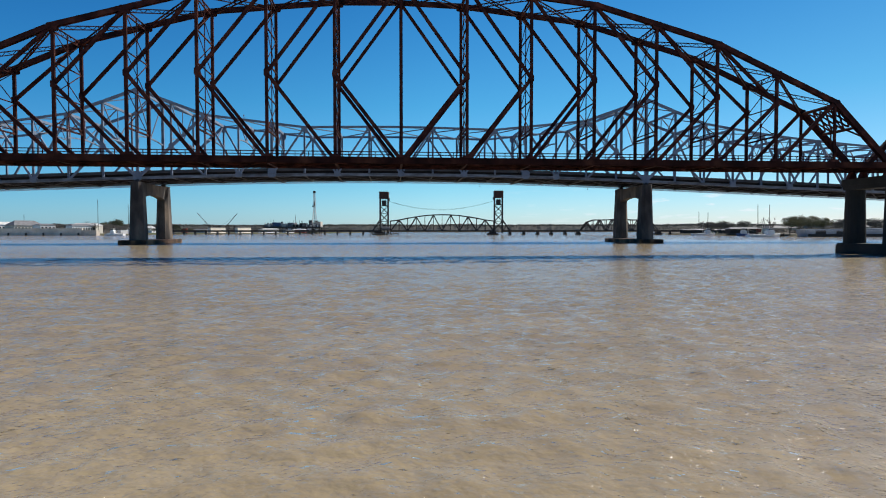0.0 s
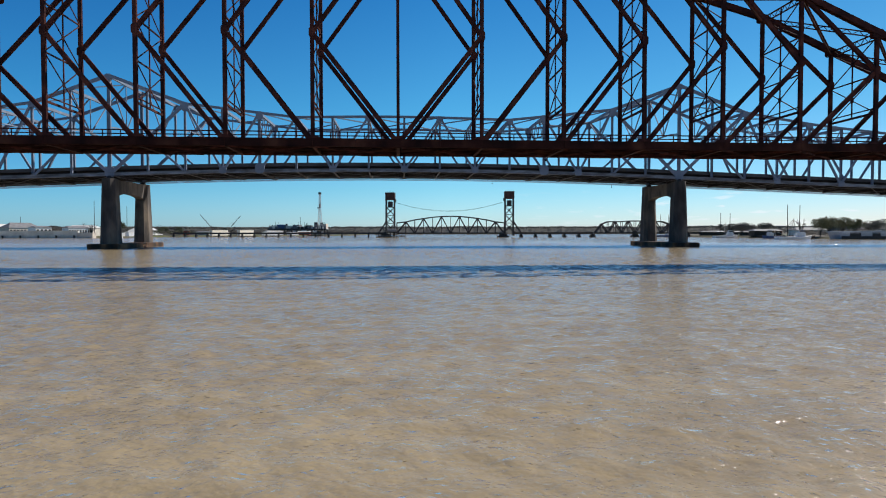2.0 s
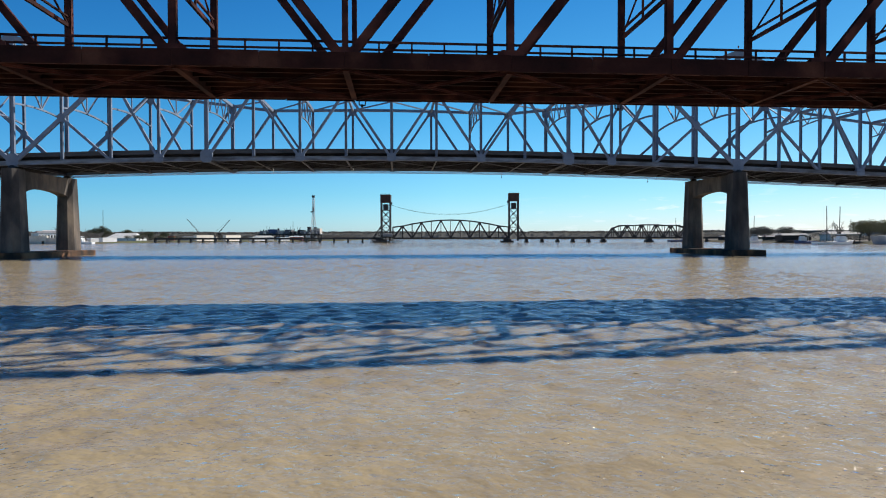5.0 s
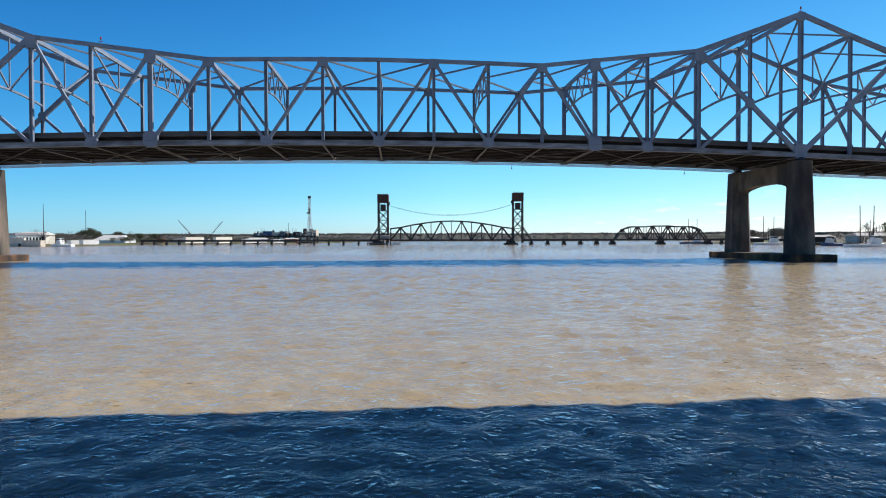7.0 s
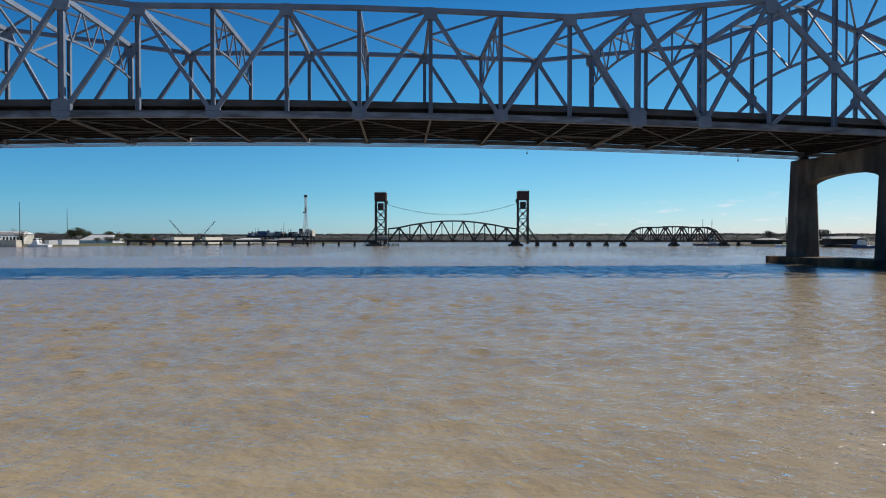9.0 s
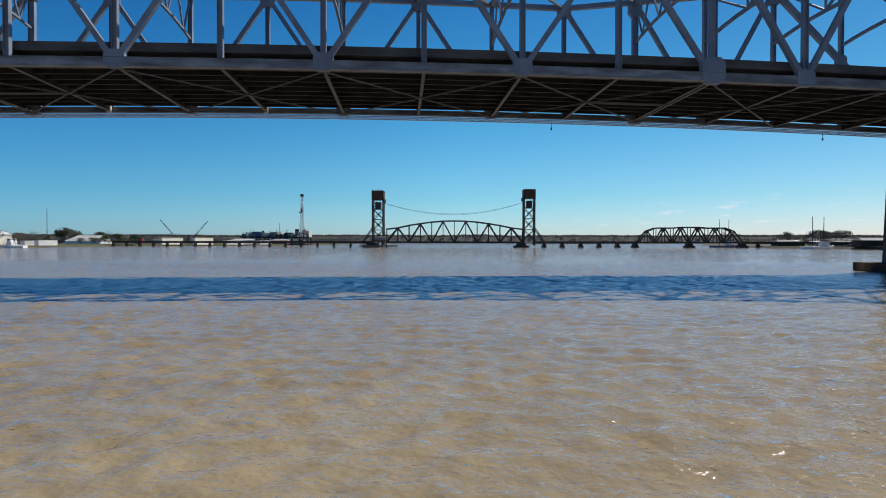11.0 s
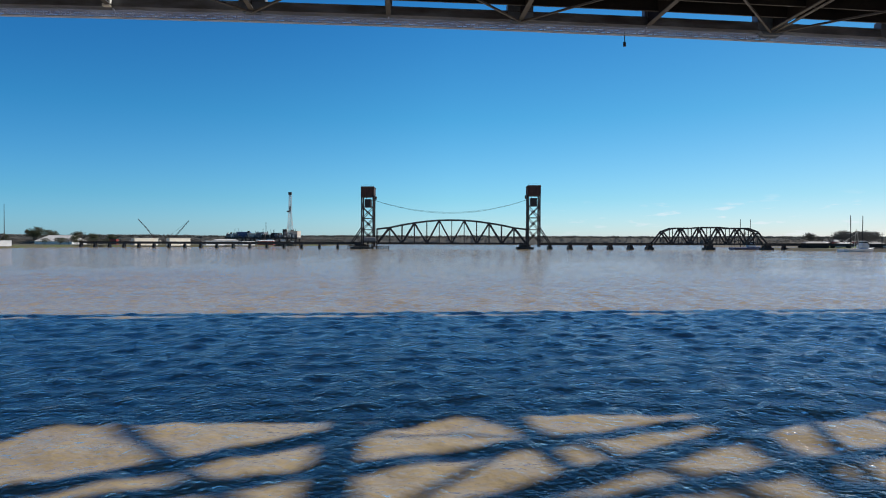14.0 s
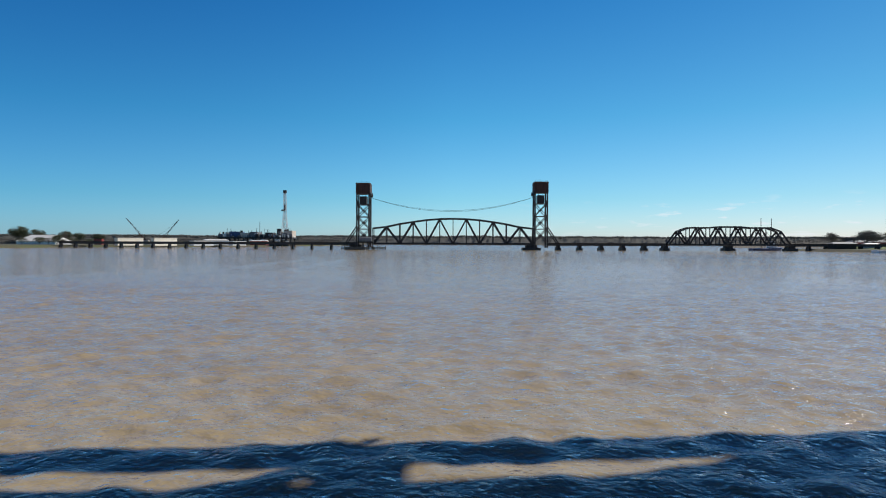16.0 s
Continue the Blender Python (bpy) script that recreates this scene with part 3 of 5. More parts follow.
def grey_bridge(m):
    br = thing("cantilever_bridge", m, "grey painted steel cantilever truss bridge with arched deck", "bridge")
    S = Vector((0, 1, 0))

    def node(n, z):
        return Vector((n * GP, 0, z))

    def low(n):
        return gbot(n) + 0.48

    def both(name, bm, label=""):
        o = part(name, bm, GREY, br, label)
        twin(o, 0, GW)
        return o

    for n in range(-NG, NG):
        bm = mesh()
        bar(bm, node(n, low(n)), node(n + 1, low(n + 1)), 0.92, 0.75)
        bar(bm, node(n, low(n) + 0.48), node(n + 1, low(n + 1) + 0.48), 0.05, 0.9)
        bar(bm, node(n, low(n) - 0.48), node(n + 1, low(n + 1) - 0.48), 0.05, 0.9)
        part("bottom_chord", bm, GREY_CHORD, br)
        bm = mesh()                                             # the far chord is shallower
        for dz, h, w in ((0.36, 0.66, 0.75), (0.71, 0.05, 0.9), (0.01, 0.05, 0.9)):
            bar(bm, Vector((n * GP, GW, gbot(n) + dz)), Vector(((n + 1) * GP, GW, gbot(n + 1) + dz)), h, w)
        part("bottom_chord", bm, GREY_CHORD, br)
        heavy = 0.95 if 6 <= abs(n + 0.5) <= 10 else 0.72
        bm = mesh()
        bar(bm, node(n, GTOP[abs(n)]), node(n + 1, GTOP[abs(n + 1)]), heavy, 0.7)
        both("top_chord", bm)
    for n in range(-NG, NG + 1):
        a = abs(n)
        bm = mesh()
        hshape(bm, node(n, low(n)), node(n, GTOP[a]), 0.95 if a == 8 else (0.9 if a == 4 else 0.62), 0.62)
        both("post", bm, "")
    pairs = []                                                  # diagonals: bottom node, top node
    for k in (-1, 1):
        for a, b in ((0, 1), (2, 1), (2, 3), (4, 3), (5, 4), (5, 6), (11, 10), (11, 12), (13, 12), (13, 14), (15, 14), (15, 16), (17, 16), (17, 18), (19, 18), (19, 20), (21, 20), (21, 22)):
            pairs.append((k * a, k * b, 0.62))
        pairs += [(k * 8, k * 6, 0.95), (k * 8, k * 10, 0.95)]
    for b, t, w in pairs:
        bm = mesh()
        bar(bm, node(b, low(b)), node(t, GTOP[abs(t)]), w, 0.6)
        both("diagonal", bm)
    for k in (-1, 1):                                           # sub-diagonals beside the main piers
        for a, b in ((7, 6), (9, 10)):
            t, f = (6, 8) if a == 7 else (10, 8)
            mid = (node(k * t, GTOP[t]) + node(k * f, low(f))) / 2
            bm = mesh()
            bar(bm, mid, node(k * b, low(b)), 0.6, 0.55)
            both("sub_diagonal", bm)
            bm = mesh()
            plate(bm, (mid.x, 0, mid.z), 0.85, 1.0, 0.68, 0.45)
            both("gusset_plate", bm)
    for n in range(-NG, NG + 1):                                # gussets
        a = abs(n)
        big = a in (4, 8)
        if a % 2 == 0 and a < 4 or a in (4, 5, 8, 11, 13, 15):
            bm = mesh()
            plate(bm, (n * GP, 0, low(n) + (0.75 if big else 0.35)), 1.4 if big else 1.1, 1.55 if big else 1.0, 0.86, 0.42)
            both("gusset_plate", bm)
        if a in (1, 3, 4, 6, 8, 10, 12, 14):
            bm = mesh()
            tall = 1.35 if a in (4, 6) else 0.95
            plate(bm, (n * GP, 0, GTOP[a] - tall + 0.4), 1.05, tall, 0.76, 0.45)
            both("gusset_plate", bm)
    # bracing between the trusses
    for n in range(-NG, NG + 1):
        a, x, z = abs(n), n * GP, GTOP[abs(n)]
        bm = mesh()
        bar(bm, (x, 0, z - 0.1), (x, GW, z - 0.1), 0.85, 0.5, (1, 0, 0))
        part("top_strut", bm, GREY, br)
        if n < NG:                                              # laterals fan out from the strut centres, away from midspan
            p0, p1 = node(n, z - 0.05), node(n + 1, GTOP[abs(n + 1)] - 0.05)
            hub, out = (p0, p1) if n >= 0 else (p1, p0)
            for y in (0, GW):
                bm = mesh()
                bar(bm, hub + S * GW / 2, out + S * y, 0.32, 0.32, (0, 0, 1))
                part("top_lateral", bm, GREY, br)
        if a % 2 == 0 and a < 5 or a > 10 and a % 2:            # sway frames: a slightly arched lower strut and a zigzag web
            drop = 6.4 if a < 5 else 4.4
            bm = mesh()
            rows = [(i / 8, z - drop * (0.84 + 0.16 * (i / 4 - 1) ** 2)) for i in range(9)]
            for (u, zu), (w, zw) in zip(rows, rows[1:]):
                bar(bm, (x, u * GW, zu), (x, w * GW, zw), 0.3, 0.34, (1, 0, 0))
            for i in range(8):
                (u, zu), (w, zw) = rows[i], rows[i + 1]
                if i % 2:
                    bar(bm, (x, u * GW, zu), (x, w * GW, z), 0.2, 0.24, (1, 0, 0))
                else:
                    bar(bm, (x, u * GW, z), (x, w * GW, zw), 0.2, 0.24, (1, 0, 0))
            part("sway_frame", bm, GREY, br)
        if 5 <= a <= 10:                                        # deep sway frames: low collar strut and K bracing
            collar = 36.2 + (0.9 if a == 8 else 0)
            bm = mesh()
            last = None
            for i in range(9):
                u = i / 8
                o = Vector((x, u * GW, collar + 0.9 * (1 - (2 * u - 1) ** 2)))
                if last is not None:
                    bar(bm, last, o, 0.42, 0.42, (1, 0, 0))
                last = o
            crown = (x, GW / 2, collar + 0.9)
            for y in (0.2, GW - 0.2):
                bar(bm, crown, (x, y, z - 0.1), 0.3, 0.32, (1, 0, 0))
            bar(bm, crown, (x, GW / 2, z - 0.1), 0.25, 0.25, (1, 0, 0))
            part("sway_frame", bm, GREY, br)
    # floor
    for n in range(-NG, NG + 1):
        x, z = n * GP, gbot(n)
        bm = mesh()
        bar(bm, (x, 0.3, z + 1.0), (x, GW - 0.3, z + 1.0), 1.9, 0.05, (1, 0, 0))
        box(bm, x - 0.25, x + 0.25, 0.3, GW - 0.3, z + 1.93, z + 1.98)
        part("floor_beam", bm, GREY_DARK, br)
        for dx in ((-0.34, 0.34) if abs(n) == 4 else (0.0,)):   # doubled at the hinges
            bm = mesh()
            w = 0.15 if dx else 0.2
            box(bm, x + dx - w, x + dx + w, 0.3, GW - 0.3, z - 0.03, z + 0.05)
            part("beam_flange", bm, GREY_MID, br)
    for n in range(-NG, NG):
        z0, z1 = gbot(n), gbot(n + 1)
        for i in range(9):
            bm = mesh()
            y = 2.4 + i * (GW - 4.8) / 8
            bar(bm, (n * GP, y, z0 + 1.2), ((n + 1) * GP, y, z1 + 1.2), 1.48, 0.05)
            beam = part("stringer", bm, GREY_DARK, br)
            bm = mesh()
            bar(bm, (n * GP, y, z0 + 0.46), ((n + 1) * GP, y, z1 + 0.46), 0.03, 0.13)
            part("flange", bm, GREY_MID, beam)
        bm = mesh()
        hexa(bm, [((n if a < 0 else n + 1) * GP, (0.8, GW - 0.8)[b > 0], (z0 if a < 0 else z1) + (1.95 if c < 0 else 2.2)) for a, b, c in CORNERS])
        part("road_slab", bm, SLAB, br)
        for y in (1.05, GW - 1.05):
            bm = mesh()
            for w, lo, hi in ((0.22, 2.2, 2.45), (0.12, 2.45, 3.0)):
                hexa(bm, [((n if a < 0 else n + 1) * GP, y + b * w, (z0 if a < 0 else z1) + (lo if c < 0 else hi)) for a, b, c in CORNERS])
            part("parapet", bm, SLAB, br)
    for n in range(-NG, NG, 2):                                 # bottom laterals cross at every second floor beam
        for u, w in (((n, 0.3), (n + 2, GW - 0.3)), ((n, GW - 0.3), (n + 2, 0.3))):
            bm = mesh()
            p, q = Vector((u[0] * GP, u[1], gbot(u[0]) - 0.12)), Vector((w[0] * GP, w[1], gbot(w[0]) - 0.12))
            bar(bm, p, q, 0.15, 0.15, (0, 0, 1))
            part("bottom_lateral", bm, GREY_MID, br)
    for k in (-1, 1):                                           # paired longitudinal ties beside the hinges
        for y in (GW / 2 - 0.3, GW / 2 + 0.3):
            bm = mesh()
            bar(bm, (k * 3 * GP, y, gbot(3) - 0.1), (k * 4 * GP, y, gbot(4) - 0.1), 0.16, 0.16)
            part("tie", bm, GREY_MID, br)
    for n in range(-NG, NG):                                    # lattice-sided service walkway along the far edge
        z0, z1 = gbot(n) - 0.64, gbot(n + 1) - 0.64

        def rack(u, y, dz):
            return Vector(((n + u) * GP, GW + y, z0 + (z1 - z0) * u + dz))
        bm = mesh()
        for y in (0.2, 0.44):
            for dz, h in ((0.0, 0.1), (0.24, 0.05), (0.46, 0.1)):
                bar(bm, rack(0, y, dz), rack(1, y, dz), h, 0.1)
            for i in range(16):
                u, w = i / 16, (i + 1) / 16
                bar(bm, rack(u, y, 0.0), rack(u, y, 0.46), 0.06, 0.06)
                bar(bm, rack(u, y, 0.46 * (i % 2)), rack(w, y, 0.46 * (1 - i % 2)), 0.06, 0.05)
        part("walkway_side", bm, GALVANISED, br, "bright galvanised lattice walkway side")
        bm = mesh()
        bar(bm, rack(0, 0.32, 0.0), rack(1, 0.32, 0.0), 0.04, 0.12)
        part("walkway_floor", bm, GALVANISED, br)
        bm = mesh()
        bar(bm, rack(0, 0.0, 0.7), rack(0, 0.45, 0.0), 0.12, 0.12)
        part("walkway_bracket", bm, GALVANISED, br)
    for n in (-3, -1):                                          # pale drain boxes beside the far chord
        bm = mesh()
        box(bm, n * GP - 0.16, n * GP + 0.16, GW - 0.95, GW - 0.6, gbot(n) - 0.05, gbot(n) + 1.1)
        box(bm, n * GP - 0.45, n * GP + 0.16, GW - 0.95, GW - 0.6, gbot(n) - 0.15, gbot(n) + 0.05)
        part("drain_box", bm, WHITE, br, "small pale drain box")
    for x, z in ((-54.5, 43.8), (8 * GP, 53.4)):                # warning lamps on the top chord
        bm = mesh()
        bar(bm, (x, 0, z - 0.3), (x, 0, z + 0.7), 0.08, 0.08)
        bar(bm, (x - 0.5, 0, z + 0.25), (x + 0.5, 0, z + 0.25), 0.07, 0.07)
        cylinder(bm, (x, 0, z + 0.7), (x, 0, z + 1.15), 0.17)
        part("warning_lamp", bm, RED, br, "small red aircraft warning lamp")
    for x in (32.0, 76.3):
        z = gbot(x / GP) - 0.35
        bm = mesh()
        bar(bm, (x, GW + 0.35, z), (x, GW + 0.35, z - 1.0), 0.06, 0.06)
        cylinder(bm, (x, GW + 0.35, z - 1.3), (x, GW + 0.35, z - 0.95), 0.13)
        part("navigation_lamp", bm, BLACK, br)
    for k in (-1, 1):
        for y in (0, GW):
            bm = mesh()
            tapered(bm, 21.4, gbot(8), (0.9, 0.8), (0.45, 0.5), (k * 8 * GP, y))
            part("bearing_shoe", bm, BLACK, br)
    return br


GREY_AT = pose(-14.7, 215.1, 0, 0, 0, ANGLE)
grey_bridge(GREY_AT)


def grey_pier(m, top):
    pier = thing("bridge_pier", m, "tall stained concrete portal pier with two tapered shafts", "bridge pier", "grey bridge piers")
    bm = mesh()
    box(bm, -4.6, 4.6, -5.6, GW + 5.6, -3, 1.45)
    bmesh.ops.bevel(bm, geom=list(bm.edges), offset=0.15, segments=1, affect="EDGES")
    part("footing", bm, FOOTING, pier, "rust-stained concrete footing")
    for y in (0, GW):
        bm = mesh()
        ring = []
        for z, hx, hy in ((1.4, 2.55, 3.0), (top, 1.9, 2.35)):
            row = []
            for cx, cy in ((-1, -0.55), (-0.55, -1), (0.55, -1), (1, -0.55), (1, 0.55), (0.55, 1), (-0.55, 1), (-1, 0.55)):
                row.append(bm.verts.new((cx * hx, y + cy * hy, z)))
            ring.append(row)
        for lo, hi in zip(ring, ring[1:]):
            for i in range(8):
                bm.faces.new((lo[i], lo[(i + 1) % 8], hi[(i + 1) % 8], hi[i]))
        bm.faces.new(ring[0][::-1])
        bm.faces.new(ring[-1])
        part("shaft", bm, PIER, pier)
    bm = mesh()                                                 # arched tie beam
    rows = []
    for i in range(17):
        u = i / 16
        y = 1.9 + (GW - 3.8) * u
        z = top - 5.7 + 1.7 * (1 - (2 * u - 1) ** 2) ** 0.6
        rows.append([bm.verts.new(p) for p in ((-1.25, y, z), (1.25, y, z), (1.25, y, top - 0.15), (-1.25, y, top - 0.15))])
    for lo, hi in zip(rows, rows[1:]):
        for i in range(4):
            bm.faces.new((lo[i], lo[(i + 1) % 4], hi[(i + 1) % 4], hi[i]))
    bm.faces.new(rows[0][::-1])
    bm.faces.new(rows[-1])
    bmesh.ops.recalc_face_normals(bm, faces=bm.faces[:])
    part("tie_beam", bm, PIER, pier)
    return pier


for k in (-1, 1):
    grey_pier(GREY_AT @ pose(k * 8 * GP, 0, 0), 21.4)
    end = thing("bridge_pier", GREY_AT @ pose(k * (NG * GP - 1), 0, 0), "plain concrete pier under the end of the grey truss", "bridge pier", "grey bridge end piers")
    for y in (0, GW):
        bm = mesh()
        tapered(bm, -3, gbot(NG), (1.8, 1.8), (1.5, 1.5), (0, y))
        part("shaft", bm, PIER, end)

# ---- the rail bridge beyond: lift span, towers, trestle and swing span ----
RY = 608.0
RD = 6.0                                                        # distance between the rail trusses


def flat_truss(name, m, label, group, nodes, z0, lower_w=1.1, portal=True):
    """A rail truss from nodes (x, top height, pattern), where pattern says to which bottom nodes a top node's diagonals run."""
    tr = thing(name, m, label, "rail bridge", group)
    for y in (0, RD):
        for (xa, za, _), (xb, zb, _) in zip(nodes, nodes[1:]):
            bm = mesh()
            bar(bm, (xa, y, z0), (xb, y, z0), lower_w, 0.5)
            part("bottom_chord", bm, RAIL_DARK, tr)
            bm = mesh()
            bar(bm, (xa, y, za), (xb, y, zb), 1.0, 0.6)
            part("top_chord", bm, RAIL_DARK, tr)
        for i, (x, z, to) in enumerate(nodes):
            if z > z0 + 1:
                bm = mesh()
                bar(bm, (x, y, z0), (x, y, z), 0.5, 0.4)
                part("post", bm, RAIL_DARK, tr)
            for j in to:
                bm = mesh()
                bar(bm, (x, y, z), (nodes[i + j][0], y, z0), 1.0, 0.5)
                part("diagonal", bm, RAIL_DARK, tr)
    for (x, z, to), (x2, z2, _) in zip(nodes, nodes[1:]):
        if z > z0 + 1:
            bm = mesh()
            bar(bm, (x, 0, z), (x, RD, z), 0.3, 0.3, (1, 0, 0))
            part("top_strut", bm, RAIL_DARK, tr)
            if z2 > z0 + 1:
                bm = mesh()
                bar(bm, (x, 0, z), (x2, RD, z2), 0.16, 0.16, (0, 0, 1))
                bar(bm, (x, RD, z), (x2, 0, z2), 0.16, 0.16, (0, 0, 1))
                part("top_lateral", bm, RAIL_DARK, tr)
    bm = mesh()
    box(bm, nodes[0][0], nodes[-1][0], 0.5, RD - 0.5, z0 + 0.3, z0 + 0.75)
    part("track_deck", bm, TIMBER, tr)
    return tr


LX, LP = -52.2, 8.74
LTOP = [14.0, 15.0, 16.9, 18.3, 19.5, 20.2, 20.4]
lift_nodes = []
for i in range(13):
    z = LTOP[min(i, 12 - i)]
    to = (-1, 1) if i % 2 and 0 < i < 12 else ()
    lift_nodes.append((LX + i * LP, z, to))
flat_truss("lift_span", pose(0, RY, 0), "dark steel rail lift span with a curved top chord, lowered", "rail bridge spans", lift_nodes, 3.9)

sw, x0, x1 = [], 140.5, 219.0
for i in range(13):
    x = x0 + (x1 - x0) * i / 12
    z = 3.9 if i in (0, 12) else (12.6 if i in (1, 11) else (15.6 if i in (5, 6, 7) else 15.0))
    to = {1: (-1, 1), 3: (-1, 1), 5: (-1, 1), 7: (-1, 1), 9: (-1, 1), 11: (-1, 1)}.get(i, ())
    sw.append((x, z, to))
flat_truss("swing_span", pose(0, RY, 0), "dark steel rail truss with a level top chord and sloping ends", "rail bridge spans", sw, 3.9)


HOUSE = coloured("dark_sheeting", [(0.035, 0.017, 0.015), (0.07, 0.031, 0.025)], 0.3, 0.8, stretch=(4, 4, 0.6))


def lift_tower(x, out, top):
    """A rail lift tower; out is the side on which its raking back legs stand."""
    tw = thing("lift_tower", pose(x, RY, 0), "dark rusted steel lift tower with machinery house and counterweight", "lift tower", "lift towers")
    hx, y0, y1 = 4.0, -1.2, RD + 1.2
    house = top - 7.2
    for sx in (-hx, hx):
        for y in (y0, y1):
            bm = mesh()
            bar(bm, (sx, y, 1.5), (sx, y, house + 0.3), 0.95, 0.9)
            part("leg", bm, RAIL_DARK, tw)
    for y in (y0, y1):
        zs = [5.5 + (house - 12.5) * i / 3 for i in range(4)]
        for za, zb in zip(zs, zs[1:]):
            bm = mesh()
            bar(bm, (-hx, y, za), (hx, y, zb), 0.45, 0.35)
            bar(bm, (hx, y, za), (-hx, y, zb), 0.45, 0.35)
            bar(bm, (-hx, y, zb), (hx, y, zb), 0.4, 0.3)
            plate(bm, (0, y, (za + zb) / 2), 0.6, 0.6, 0.35)
            part("brace", bm, RAIL_DARK, tw)
        bm = mesh()
        bar(bm, (out * hx, y, 15.5), (out * (hx + 8.2), y, 3.2), 0.7, 0.5)
        bar(bm, (out * hx, y, 9.0), (out * (hx + 4.0), y, 9.2), 0.35, 0.3)
        bar(bm, (out * (hx + 4.0), y, 9.2), (out * (hx + 0.6), y, 3.4), 0.35, 0.3)
        part("raking_leg", bm, RAIL_DARK, tw)
    for sx in (-hx, hx):
        bm = mesh()
        for za, zb in ((9.5, 16.5), (16.5, 23.5), (23.5, house)):
            bar(bm, (sx, y0, za), (sx, y1, zb), 0.3, 0.3, (1, 0, 0))
            bar(bm, (sx, y1, za), (sx, y0, zb), 0.3, 0.3, (1, 0, 0))
        part("side_brace", bm, RAIL_DARK, tw)
    bm = mesh()
    box(bm, -2.1, 2.1, y0 + 0.6, y1 - 0.6, house - 7.0, house - 1.6)
    for k in (-1.2, 1.2):
        bar(bm, (k, RD / 2, house - 1.6), (k, RD / 2, house + 0.4), 0.2, 0.2)
    part("counterweight", bm, BLACK, tw)
    bm = mesh()
    box(bm, -hx - 0.6, hx + 0.6, y0 - 0.6, y1 + 0.6, house, top - 0.6)
    tapered(bm, top - 0.6, top, (hx + 0.9, (y1 - y0) / 2 + 0.9), (hx + 0.3, (y1 - y0) / 2 + 0.3), (0, RD / 2))
    top_house = part("machinery_house", bm, HOUSE, tw, "dark rust-brown sheeted machinery house")
    for y in (y0 - 0.3, y1 + 0.3):
        bm = mesh()
        cylinder(bm, (-out * (hx + 0.6), y, house - 0.4), (-out * (hx + 1.3), y, house - 0.4), 1.3, 14)
        part("sheave", bm, BLACK, top_house)
    bm = mesh()
    bar(bm, (0, RD / 2, top), (0, RD / 2, top + 1.0), 0.1, 0.1)
    part("roof_mast", bm, RAIL_DARK, top_house)
    bm = mesh()
    for sx in (-hx, hx):
        bar(bm, (sx, y0, top), (sx, y0, top + 0.9), 0.08, 0.08)
    bar(bm, (-hx, y0, top + 0.9), (hx, y0, top + 0.9), 0.08, 0.08)
    part("roof_rail", bm, RAIL_DARK, top_house)
    return tw


lift_tower(-58.5, -1, 43.6)
lift_tower(57.4, 1, 44.6)

cab = thing("aerial_cable", pose(0, RY + RD / 2, 0), "two thin dark cables sagging between the lift towers", "cable")
for off in (0.0, 0.7):
    bm = mesh()
    last = None
    for i in range(33):
        u = i / 32
        o = Vector((-54 + 107 * u, 0, 34.2 + 0.6 * u - (8.6 + off) * 4 * u * (1 - u)))
        if last is not None:
            bar(bm, last, o, 0.16, 0.16)
        last = o
    part("cable_strand", bm, BLACK, cab)


def rail_pier(x, y, w, d, label="dark timber and concrete rail pier standing in the river", top=3.2):
    pr = thing("rail_pier", pose(x, y, 0), label, "pier", "rail bridge piers")
    bm = mesh()
    tapered(bm, -2, 1.6, (w, d), (w * 0.95, d * 0.97), (0, RD / 2))
    part("footing", bm, BLACK, pr)
    bm = mesh()
    tapered(bm, 1.6, top + 0.1, (w * 0.55, d * 0.7), (w * 0.6, d * 0.75), (0, RD / 2))
    part("stem", bm, BLACK, pr)
    for k in (-1, 1):
        for y2 in (-d, d):
            bm = mesh()
            cylinder(bm, (k * w * 0.8, RD / 2 + y2 * 0.9, -1), (k * w * 0.5, RD / 2 + y2 * 0.7, top - 0.3), 0.22, 7)
            part("slanted_post", bm, TIMBER, pr)
    return pr


random.seed(4)
for x, w in ((-63.5, 6.8), (51.5, 6.0)):
    rail_pier(x, RY, w, 5.0, "broad dark concrete pier under a lift tower")
for i in range(5):
    rail_pier(69.0 + 14.04 * i, RY, 1.5, 4.0)
for x, w in ((138.6, 2.4), (179.8, 3.6), (220.0, 3.6)):
    rail_pier(x, RY, w, 3.4)
for i in range(17):
    u = i / 16
    rail_pier(-80 - 219 * u, RY + 59 * u, 0.7, 2.0)
for i in range(6):
    rail_pier(232 + 12.5 * i, RY + 2 * i, 0.8, 2.2)

fend = thing("pier_fender", pose(-58, RY - 8, 0), "grey weathered timber fender with walers beside the tower pier", "fender")
for i in range(17):
    bm = mesh()
    x = -13 + i * 1.75
    cylinder(bm, (x, 0.4 * math.sin(i * 1.7), -1.5), (x + 0.3 * math.sin(i * 3.1), 0.2, 1.9 + 1.6 * abs(math.sin(i * 2.1)) * (1 if x < 6 else 0.4)), 0.27, 7)
    part("pile", bm, TIMBER, fend)
SILVER = coloured("silver_timber", [(0.10, 0.09, 0.08), (0.22, 0.20, 0.17)], 0.8, 0.9)
for x0, x1, z in ((-13.5, 15, 0.7), (-13, 15.5, 1.6), (-13.2, 4, 2.5)):
    bm = mesh()
    box(bm, x0, x1, -0.5, -0.2, z - 0.2, z + 0.2)
    part("waler", bm, SILVER if z < 2 else TIMBER, fend)
shed = thing("control_hut", pose(-56.4, RY - 4, 5.2), "small pale hut with an arched roof on a piled platform", "hut")
bm = mesh()
